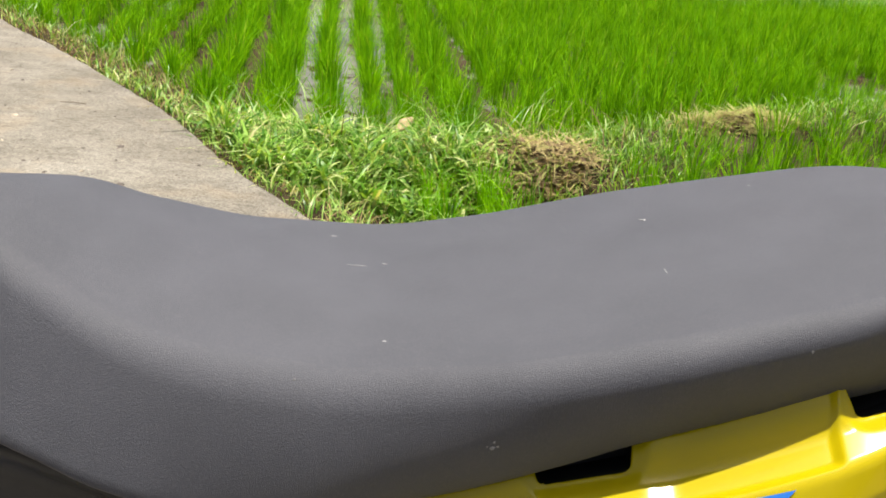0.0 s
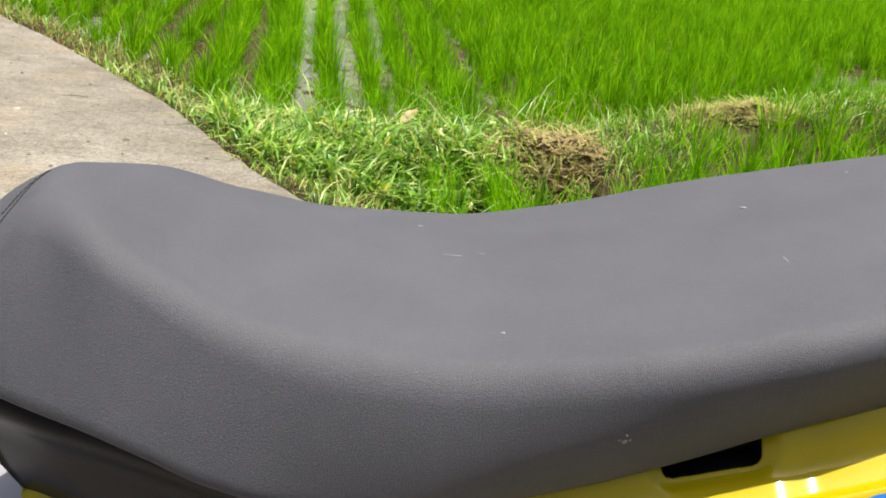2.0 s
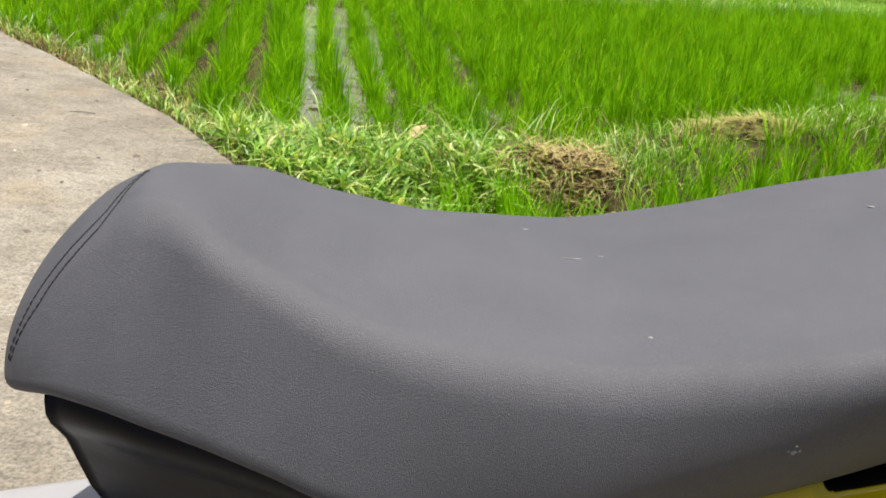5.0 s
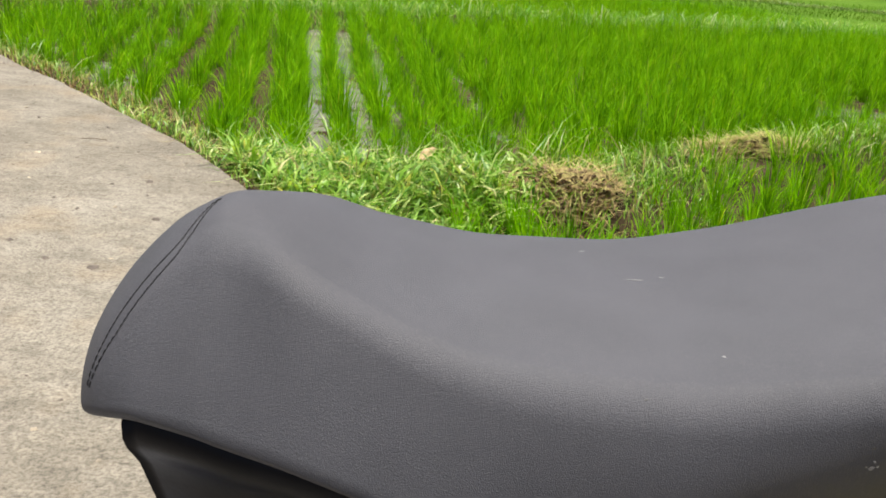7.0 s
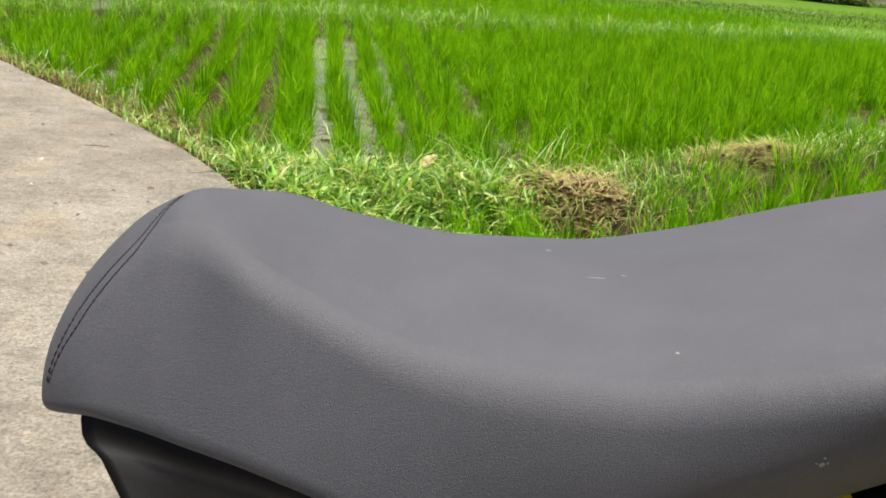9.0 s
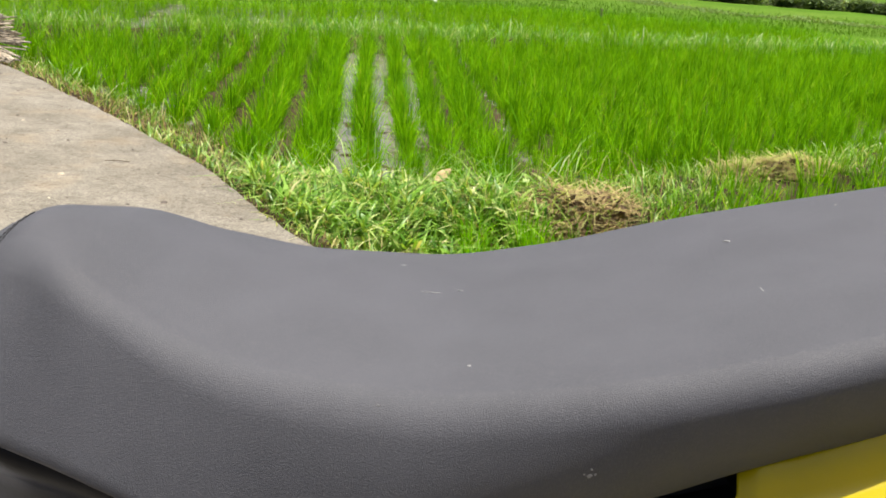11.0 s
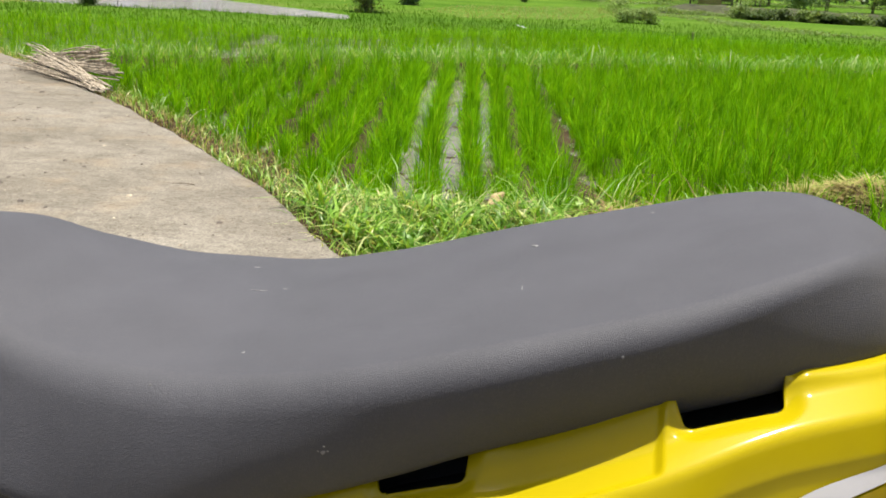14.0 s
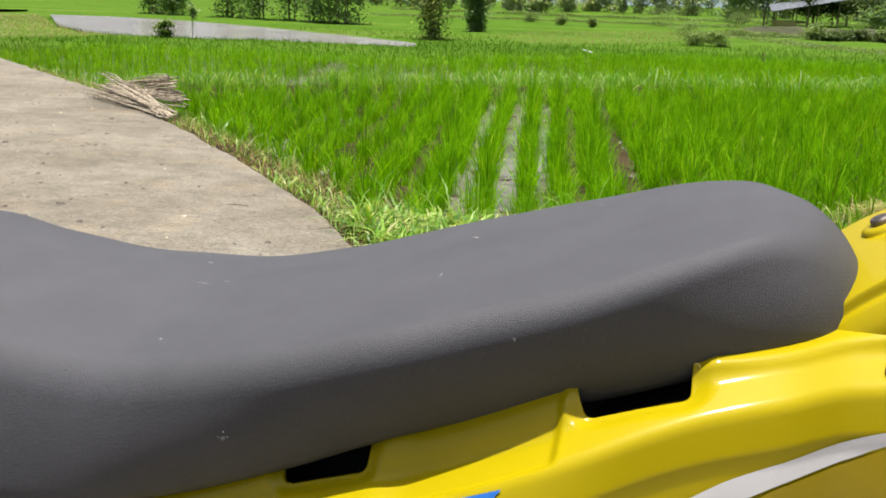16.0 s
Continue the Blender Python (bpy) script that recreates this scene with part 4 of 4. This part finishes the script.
tube(bm, [(-0.2, AXIS, 0.62), (0.4, AXIS, 0.74)], 0.03, 8)
part("frame", bm, BLACK, bike)

# ---------------------------------------------------------------- small things on the ground
rng = np.random.default_rng(21)


def heap(at, size, count, label, tall, mat, clods):
    """A heap of cut plants: loose stalks lying over a low mound, with clods of soil."""
    c2, s2 = math.cos(0.6), math.sin(0.6)

    def place(k, reach=1.0):
        r, a = reach * np.sqrt(rng.random(k)), rng.uniform(0, math.tau, k)
        dx, dy = r * np.cos(a) * size[0], r * np.sin(a) * size[1]
        x, y = at[0] + dx * c2 - dy * s2, at[1] + dx * s2 + dy * c2
        return x, y, land(x, y) + tall * (1 - r * r) * (0.8 + 0.35 * wave(x, y, 17, 3))

    x, y, z = place(count)
    L = rng.uniform(0.06, 0.21, count)
    lift = rng.normal(0.04, 0.16, count)
    v = blades(rng, np.stack([x, y, z + rng.uniform(0, 0.03, count)], 1), L * lift, rng.uniform(0, math.tau, count), L, rng.uniform(0.005, 0.011, count), 0.3)
    m = 18
    rings, mv = (1.0, 0.8, 0.6, 0.4, 0.2), []
    for f in rings:
        for q in np.arange(m) * math.tau / m:
            dx, dy = f * math.cos(q) * size[0], f * math.sin(q) * size[1]
            px, py = at[0] + dx * c2 - dy * s2, at[1] + dx * s2 + dy * c2
            mv.append((px, py, float(land(px, py)) - 0.02 + tall * 0.8 * (1 - f * f) + 0.02 * noise.noise((px * 14, py * 14, 0))))
    mv.append((at[0], at[1], float(land(at[0], at[1])) + tall * 0.8))
    q4 = np.array([[g * m + j, g * m + (j + 1) % m, (g + 1) * m + (j + 1) % m, (g + 1) * m + j] for g in range(len(rings) - 1) for j in range(m)])
    t3 = np.array([[(len(rings) - 1) * m + j, (len(rings) - 1) * m + (j + 1) % m, len(rings) * m] for j in range(m)])
    tagged(part("straw_heap", array_mesh("straw_heap", *v), mat), label, "straw heap", kind="stuff")
    tagged(part("soil", array_mesh("soil", np.array(mv), q4, t3), SOIL), "crumbly brown soil under the cut plants", "soil", kind="stuff")
    cube = np.array([[-1, -1, -0.5], [1, -1, -0.5], [1, 1, -0.5], [-1, 1, -0.5], [-0.7, -0.6, 0.7], [0.6, -0.7, 0.6], [0.7, 0.6, 0.8], [-0.6, 0.7, 0.5]])
    faces = np.array([[0, 1, 5, 4], [1, 2, 6, 5], [2, 3, 7, 6], [3, 0, 4, 7], [4, 5, 6, 7]])
    vs, qs = [], []
    for j, (px, py, pz) in enumerate(zip(*place(clods, 0.8))):
        r = rng.uniform(0.008, 0.026)
        turn = np.array(Euler(rng.uniform(0, 6, 3)).to_matrix())
        vs.append((cube + rng.normal(0, 0.2, cube.shape)) * r @ turn.T + [px, py, pz])
        qs.append(faces + 8 * j)
    tagged(part("clods", array_mesh("clods", np.concatenate(vs), np.concatenate(qs)), SOIL), "brown clods of soil among cut plants", "soil", kind="stuff")


heap((0.42, 4.52), (0.34, 0.26), 1400, "brown heap of cut weeds and roots on the bund", 0.13, ROOTS, 130)
heap((1.78, 5.98), (0.60, 0.17), 1300, "drying heap of cut yellow straw along the bund", 0.10, HAY, 12)

# dead curled leaf on the weeds
bm = bmesh.new()
for j in range(9):
    for q in range(6):
        s, w = j / 8, (q / 5 - 0.5)
        wide = 0.032 * math.sin(math.pi * (0.08 + 0.9 * s)) ** 0.8
        bm.verts.new((-0.31 + 0.075 * s + 0.02 * w, 4.72 + 2 * w * wide * 0.8, -0.045 + 0.02 * s + 0.03 * abs(w) + 0.004 * math.sin(9 * s) + 0.004 * math.sin(9 * w + 6 * s) + w * 0.05))
bm.verts.ensure_lookup_table()
for j in range(8):
    for q in range(5):
        bm.faces.new([bm.verts[j * 6 + q], bm.verts[j * 6 + q + 1], bm.verts[j * 6 + q + 7], bm.verts[j * 6 + q + 6]])
ob = smooth(part("dead_leaf", bm, LEAF))
ob.modifiers.new("thickness", "SOLIDIFY").thickness = 0.001
tagged(ob, "curled dry brown leaf lying on the weeds", "leaf")

# pile of dry split sticks at the path's edge
pile = thing("stick_pile", (-4.6, 7.7, 0), "pile of dry grey split canes beside the path", "stick pile")
butts = [Vector((-4.33, 7.78, 0.02)), Vector((-4.80, 8.28, 0.24))]
for j in range(165):
    f = rng.random()
    if j < 85:
        # upper stack: butt ends in one slanting line, thin ends fanning out low
        p0 = butts[0].lerp(butts[1], f) + Vector(rng.normal(0, 0.04, 3))
        p1 = Vector((-5.05 - 0.55 * rng.random(), 8.05 + 0.55 * f + rng.normal(0, 0.12), 0.03 + 0.09 * f))
    elif j < 157:
        # long canes along the edge of the path
        p0 = Vector((-3.92 - 0.5 * f, 6.98 + 0.44 * f + rng.normal(0, 0.05), 0.015 + 0.03 * rng.random()))
        p1 = Vector((-5.35 - 0.40 * rng.random(), 8.12 + 0.42 * f + rng.normal(0, 0.10), 0.03 + 0.12 * rng.random()))
    else:
        # strays sticking out
        p0 = Vector((-4.9 - 0.3 * f, 7.95 + 0.3 * f, 0.05))
        p1 = p0 + Vector((-0.55 - 0.3 * rng.random(), 0.35 + 0.3 * rng.random(), 0.03 + 0.14 * rng.random()))
    sag = rng.normal(0, 0.035)
    pts = [p0.lerp(p1, q) + Vector((0, sag, 0.6 * abs(sag))) * math.sin(math.pi * q) for q in (0, 0.35, 0.7, 1)]
    pts = [(q.x, q.y, max(q.z, 0.012)) for q in pts]
    bm = bmesh.new()
    wide = rng.uniform(0.0035, 0.0085)
    tube(bm, pts, [wide, wide, wide * 0.85, wide * 0.5], 6)
    part("cane", bm, STICK, pile)

# pebbles, chips and short twigs on the concrete
def crumbs(name, count, size, mat, label, category, box):
    vs, qs, k = [], [], 0
    cube = np.array([[-1, -1, 0], [1, -1, 0], [1, 1, 0], [-1, 1, 0], [-0.7, -0.6, 1], [0.6, -0.7, 0.9], [0.7, 0.6, 1], [-0.6, 0.7, 0.8]])
    faces = np.array([[0, 1, 5, 4], [1, 2, 6, 5], [2, 3, 7, 6], [3, 0, 4, 7], [4, 5, 6, 7]])
    for _ in range(count):
        x, y = rng.uniform(box[0], box[1]), rng.uniform(box[2], box[3])
        e = float(-signed(EDGE, x, y))
        if not -3.2 < e < -0.04:
            continue
        s = size * rng.lognormal(-0.3, 0.5)
        a = rng.uniform(0, math.tau)
        m = np.array([[math.cos(a), -math.sin(a), 0], [math.sin(a), math.cos(a), 0], [0, 0, 1]])
        v = (cube + rng.normal(0, 0.15, cube.shape) * [1, 1, 0]) * [s, s * rng.uniform(0.4, 1), s * 0.6] @ m.T + [x, y, 0]
        vs.append(v), qs.append(faces + k)
        k += 8
    ob = part(name, array_mesh(name, np.concatenate(vs), np.concatenate(qs)), mat)
    return tagged(ob, label, category, kind="stuff")


crumbs("pebbles", 2200, 0.007, STONE, "small dark pebbles scattered on the concrete path", "pebbles", (-9, 1.5, 1.2, 11))
crumbs("stones", 260, 0.013, STONE, "dark stones lying on the concrete path", "stones", (-7, 1.5, 1.2, 9))
crumbs("chips", 420, 0.007, STICK, "pale straw chips scattered on the concrete path", "debris", (-7, 1.5, 1.2, 9))
bm = bmesh.new()
tube(bm, [(-1.92, 4.285, 0.003), (-1.86, 4.305, 0.004), (-1.80, 4.30, 0.003)], 0.0018, 6)
tagged(part("twig", bm, BARK), "thin brown twig lying on the concrete path", "twig")


# ---------------------------------------------------------------- the distance
def tree(at, high, wide, mat, label, stems=1, leaf=0.09, count=900, bare=0.25, category="tree", name="tree"):
    g = float(land(at[0], at[1]))
    t = thing(name, (at[0], at[1], g), label, category)
    tips = []
    bm = bmesh.new()
    for _ in range(stems):
        px, py = at[0] + rng.normal(0, wide * 0.12), at[1] + rng.normal(0, wide * 0.12)
        pts = [(px + rng.normal(0, 0.02 * high) * s, py + rng.normal(0, 0.02 * high) * s, g - 0.05 + high * 0.95 * s) for s in np.linspace(0, 1, 6)]
        tube(bm, pts, [0.014 * high / stems ** 0.5 * (1 - 0.85 * s) for s in np.linspace(0, 1, 6)], 7)
        for _ in range(12):
            s = rng.uniform(bare, 0.95)
            p = np.array(pts[0]) * (1 - s) + np.array(pts[-1]) * s
            a, L = rng.uniform(0, math.tau), wide * 0.5 * rng.uniform(0.5, 1.0) * (1.1 - 0.6 * abs(s - 0.45))
            q = p + [math.cos(a) * L, math.sin(a) * L, L * rng.uniform(0.1, 0.7)]
            tube(bm, [p, (p + q) / 2 + [0, 0, 0.03 * L], q], [0.006 * high / stems ** 0.5, 0.004 * high / stems ** 0.5, 0.0015 * high], 5)
            tips += [q, (p + q) / 2, p * 0.3 + q * 0.7]
        tips += [np.array(p) for p in pts[3:]]
    part("trunk", bm, BARK, t)
    tips, count = np.array(tips), int(count * 2.6)
    c = tips[rng.integers(0, len(tips), count)] + rng.normal(0, 1, (count, 3)) * [wide * 0.14, wide * 0.14, high * 0.08]
    c[:, 2] = np.maximum(c[:, 2], g + 0.02)
    L = leaf * 1.35 * rng.uniform(0.6, 1.5, count)
    v = blades(rng, c, L * rng.uniform(-0.8, 0.8, count), rng.uniform(0, math.tau, count), L, L * 0.55, 0.3)
    part("crown", array_mesh("crown", *v), mat, t)
    return t


tree((-8.25, 29.5), 3.2, 1.15, OLIVE, "slender young tree with pale olive leaves by the pond", 4, 0.07, 2300, 0.03)
tree((-8.95, 38.5), 2.3, 0.8, PALE, "dense dark young tree standing in the field", 4, 0.09, 2200, 0.0)
tree((-14.8, 23.7), 0.5, 0.5, BUSH, "low round dark bush at the pond edge", 3, 0.05, 700, 0.05, "bush", "bush")
tree((-13.95, 24.0), 1.1, 0.35, PALE, "thin leafy sapling at the pond edge", 1, 0.06, 120, 0.25, "sapling", "sapling")
for x, y, h, w in ((-30.5, 47, 3.4, 1.6), (-28.3, 46, 3.0, 1.5), (-24.6, 46, 5, 2.4), (-22.3, 45, 4.4, 2.2), (-20.0, 44, 4.6, 2.2), (-18.2, 43, 4.2, 2.1), (-16.6, 42, 4.6, 2.4)):
    tree((x, y), h, w, BUSH if rng.random() < 0.5 else PALE, "leafy green tree on the far pond bank", 4, 0.10, 2400, 0.0)
for x, y, h, w in ((-7.8, 55, 0.55, 0.7), (-10.5, 60, 0.6, 1.0), (-5.5, 52, 0.5, 0.5), (0.15, 33.4, 0.42, 0.95), (0.9, 33.2, 0.46, 0.8), (0.0, 45, 0.6, 1.6), (-2.5, 60, 0.9, 2.4), (3, 68, 0.9, 2.5)):
    tree((x, y), h, w, BUSH, "low dark shrub on a field bank", 3, 0.045, 800, 0.02, "bush", "bush")
# far row of trees, their haze painted in by the pale leaf
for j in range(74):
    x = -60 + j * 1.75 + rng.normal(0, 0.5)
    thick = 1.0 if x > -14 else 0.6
    tree((x, 148 + rng.normal(0, 7)), rng.uniform(5, 9) * thick, rng.uniform(2.2, 4), HAZY, "haze-tinted tree in the far row beyond the fields", 2, 0.34, 420, 0.02)

# short stake and a scrap of white sheet in the rice
bm = bmesh.new()
tube(bm, [(1.99, 23.84, -0.32), (1.97, 23.85, -0.15), (1.95, 23.84, -0.01)], [0.032, 0.03, 0.026], 8)
tagged(part("stake", bm, WOOD), "short weathered wooden stake standing in the rice", "stake")
bm = bmesh.new()
bmesh.ops.create_grid(bm, x_segments=8, y_segments=4, size=0.5, matrix=Matrix.Translation((-2.42, 24.27, -0.14)) @ Matrix.Rotation(0.3, 4, "Y") @ Matrix.Diagonal((0.24, 0.2, 1, 1)))
for vert in bm.verts:
    vert.co.z += 0.03 * noise.noise(vert.co * 9)
ob = part("plastic_scrap", bm, WHITE)
ob.modifiers.new("thickness", "SOLIDIFY").thickness = 0.002
tagged(ob, "crumpled scrap of white plastic caught in the rice", "scrap")

# field hut under a zinc roof
hz = float(land(8.2, 78))
hut = thing("hut", (8.2, 78, hz), "open field hut with posts under a zinc roof", "hut")
for x in (5.9, 7.4, 8.9, 10.4):
    for y in (76.5, 79.5):
        bm = bmesh.new()
        tube(bm, [(x, y, hz - 0.05), (x + 0.03, y, 0.84 + 0.19 * (x - 5.5) + (y - 75.8) * 0.113)], 0.05, 8)
        part("post", bm, WOOD, hut)
bm = bmesh.new()
steps = 24
for row, y, lift in ((0, 75.8, 0.0), (1, 80.2, 0.5)):
    for k2 in range(steps + 1):
        x = 5.5 + 5.3 * k2 / steps
        bm.verts.new((x, y, 0.84 + 0.19 * (x - 5.5) + lift + (0.02 if k2 % 2 else 0.0)))
bm.verts.ensure_lookup_table()
for k2 in range(steps):
    bm.faces.new([bm.verts[q] for q in (k2, k2 + 1, steps + 2 + k2, steps + 1 + k2)])
roof = part("roof", bm, ROOF, hut, "pale corrugated zinc roof")
roof.modifiers.new("thickness", "SOLIDIFY").thickness = 0.03
for k2 in range(8):
    bm = bmesh.new()
    bmesh.ops.create_cube(bm, size=1.0, matrix=Matrix.Translation((5.9 + 0.3 * k2, 77.6, hz + 0.42)) @ Matrix.Diagonal((0.27, 2.6, 0.06, 1)))
    part("plank", bm, WOOD, hut)
bm = bmesh.new()
bmesh.ops.create_cube(bm, size=1.0, matrix=Matrix.Translation((6.9, 76.4, hz + 0.34)) @ Matrix.Diagonal((2.6, 0.08, 0.10, 1)))
part("beam", bm, WOOD, hut)
# low front boards of the sleeping platform
for k2 in range(3):
    bm = bmesh.new()
    bmesh.ops.create_cube(bm, size=1.0, matrix=Matrix.Translation((6.5, 75.95, hz + 0.02 + 0.17 * k2)) @ Matrix.Diagonal((1.75, 0.05, 0.15, 1)))
    part("front_board", bm, TAN, hut, "pale brown front board")
# SHADE trees behind the hut are added: dark leaves stand in for its shade
for x, y, h, w, m, stems in ((5.0, 74, 5.0, 2.4, SHADE, 1), (2.9, 73, 2.8, 2.2, PALE, 3), (11.6, 66, 4.2, 2.6, PALE, 1), (14.8, 74, 4.6, 3.4, BUSH, 2), (9.4, 83, 5.5, 4, SHADE, 2), (17.5, 74, 5, 3.4, BUSH, 2), (6, 84, 5.5, 3.5, SHADE, 2), (12.5, 85, 5.5, 3.5, SHADE, 2), (8.4, 80.5, 2.2, 3.2, SHADE, 4), (11.0, 80.5, 2.4, 3.2, SHADE, 4), (13.6, 80, 2.2, 3.0, SHADE, 4), (7.6, 72.5, 5.2, 2.0, SHADE, 1)):
    tree((x, y), h, w, m, "leafy tree with a dark trunk by the field hut, some darkened as its shade", stems, 0.13, 1500, 0.35 if m is SHADE else 0.1)
for j in range(22):
    tree((5.6 + j * 0.6 + rng.normal(0, 0.2), 45 + rng.normal(0, 0.6)), rng.uniform(0.22, 0.6), 1.1, SHADE if j % 4 else BUSH, "dark scrub on the bank below the hut", 4, 0.07, 620, 0.0, "bush", "bush")

# earth bank that carries the hut
bm = bmesh.new()
rows = []
for k2 in range(60):
    x = 0.6 + 0.42 * k2
    fade = min(1.0, k2 / 6, (59 - k2) / 6)
    row = []
    for q in range(9):
        u = q / 8
        y = 46.4 + 4.6 * u + 0.3 * noise.noise((x * 0.6, u * 3, 1)) - 0.12 * max(0.0, x - 7)
        z = LEVEL - 0.05 + fade * (0.50 * math.sin(math.pi * min(u * 1.6, 1.0) * 0.5) + 0.12 * noise.noise((x * 1.7, u * 5, 4))) * (1 if q < 8 else 0)
        row.append(bm.verts.new((x, y, z)))
    rows.append(row)
for a, b2 in zip(rows[:-1], rows[1:]):
    for q in range(8):
        bm.faces.new((a[q], b2[q], b2[q + 1], a[q + 1]))
smooth(tagged(part("bank", bm, LOAM), "dark overgrown earth bank below the hut", "bank", kind="structure"))

# low earth banks between the far plots
def far_bank(line, high, label):
    pts = along(line, 0.6)
    xs, ys = np.array([p[0] for p in pts]), np.array([p[1] for p in pts])
    n2 = 170 * len(pts)
    r = rng.integers(0, len(pts), n2)
    base = np.stack([xs[r] + rng.normal(0, 0.5, n2), ys[r] + rng.normal(0, 0.3, n2), np.zeros(n2)], 1)
    base[:, 2] = land(base[:, 0], base[:, 1])
    rise = high * (0.75 + 0.35 * wave(base[:, 0], base[:, 1], 1.3, 2))
    base[:, 2] += rise * rng.uniform(0, 0.5, n2)
    v = blades(rng, base, rise * rng.uniform(0.2, 0.6, n2), rng.uniform(0, math.tau, n2), rise * rng.uniform(0.2, 0.6, n2), rng.uniform(0.02, 0.05, n2), 0.6)
    return tagged(part("bank", array_mesh("bank", *v), BUSH), label, "bank", kind="stuff")


far_bank([(2.2, 42.5), (2.8, 41.2), (4.0, 38.5), (5.0, 34.4), (6.7, 32.0), (10, 30.6), (18, 30)], 0.20, "dark weedy step between two rice terraces")
far_bank([(0.6, 46.6), (3.7, 46.6), (7.2, 46.2), (13, 45.5), (24, 44.6)], 0.4, "dark scrubby bank below the hut")
far_bank([(-22, 62), (-6, 64), (6, 63)], 0.3, "weedy bank between distant rice plots")
far_bank([(-30, 90), (0, 88), (40, 92)], 0.5, "dark weedy bank across the far plain")

# hills beyond the plain, distance haze put into their blue-green colour
bm = bmesh.new()
rows = []
for j in range(160):
    a = math.radians(-75 + j)
    r, h = 900, 26 + 18 * noise.noise((j * 0.07, 0, 0)) + 6 * noise.noise((j * 0.4, 2, 0))
    rows.append([bm.verts.new((math.sin(a) * q, math.cos(a) * q, z)) for q, z in ((r, -6), (r + 120, h * 0.55), (r + 260, h))])
for a, b2 in zip(rows[:-1], rows[1:]):
    for q in range(2):
        bm.faces.new((a[q], b2[q], b2[q + 1], a[q + 1]))
smooth(tagged(part("backdrop", bm, HILL), "blue-green hills beyond the plain, tinted for haze", "hills", kind="structure"))
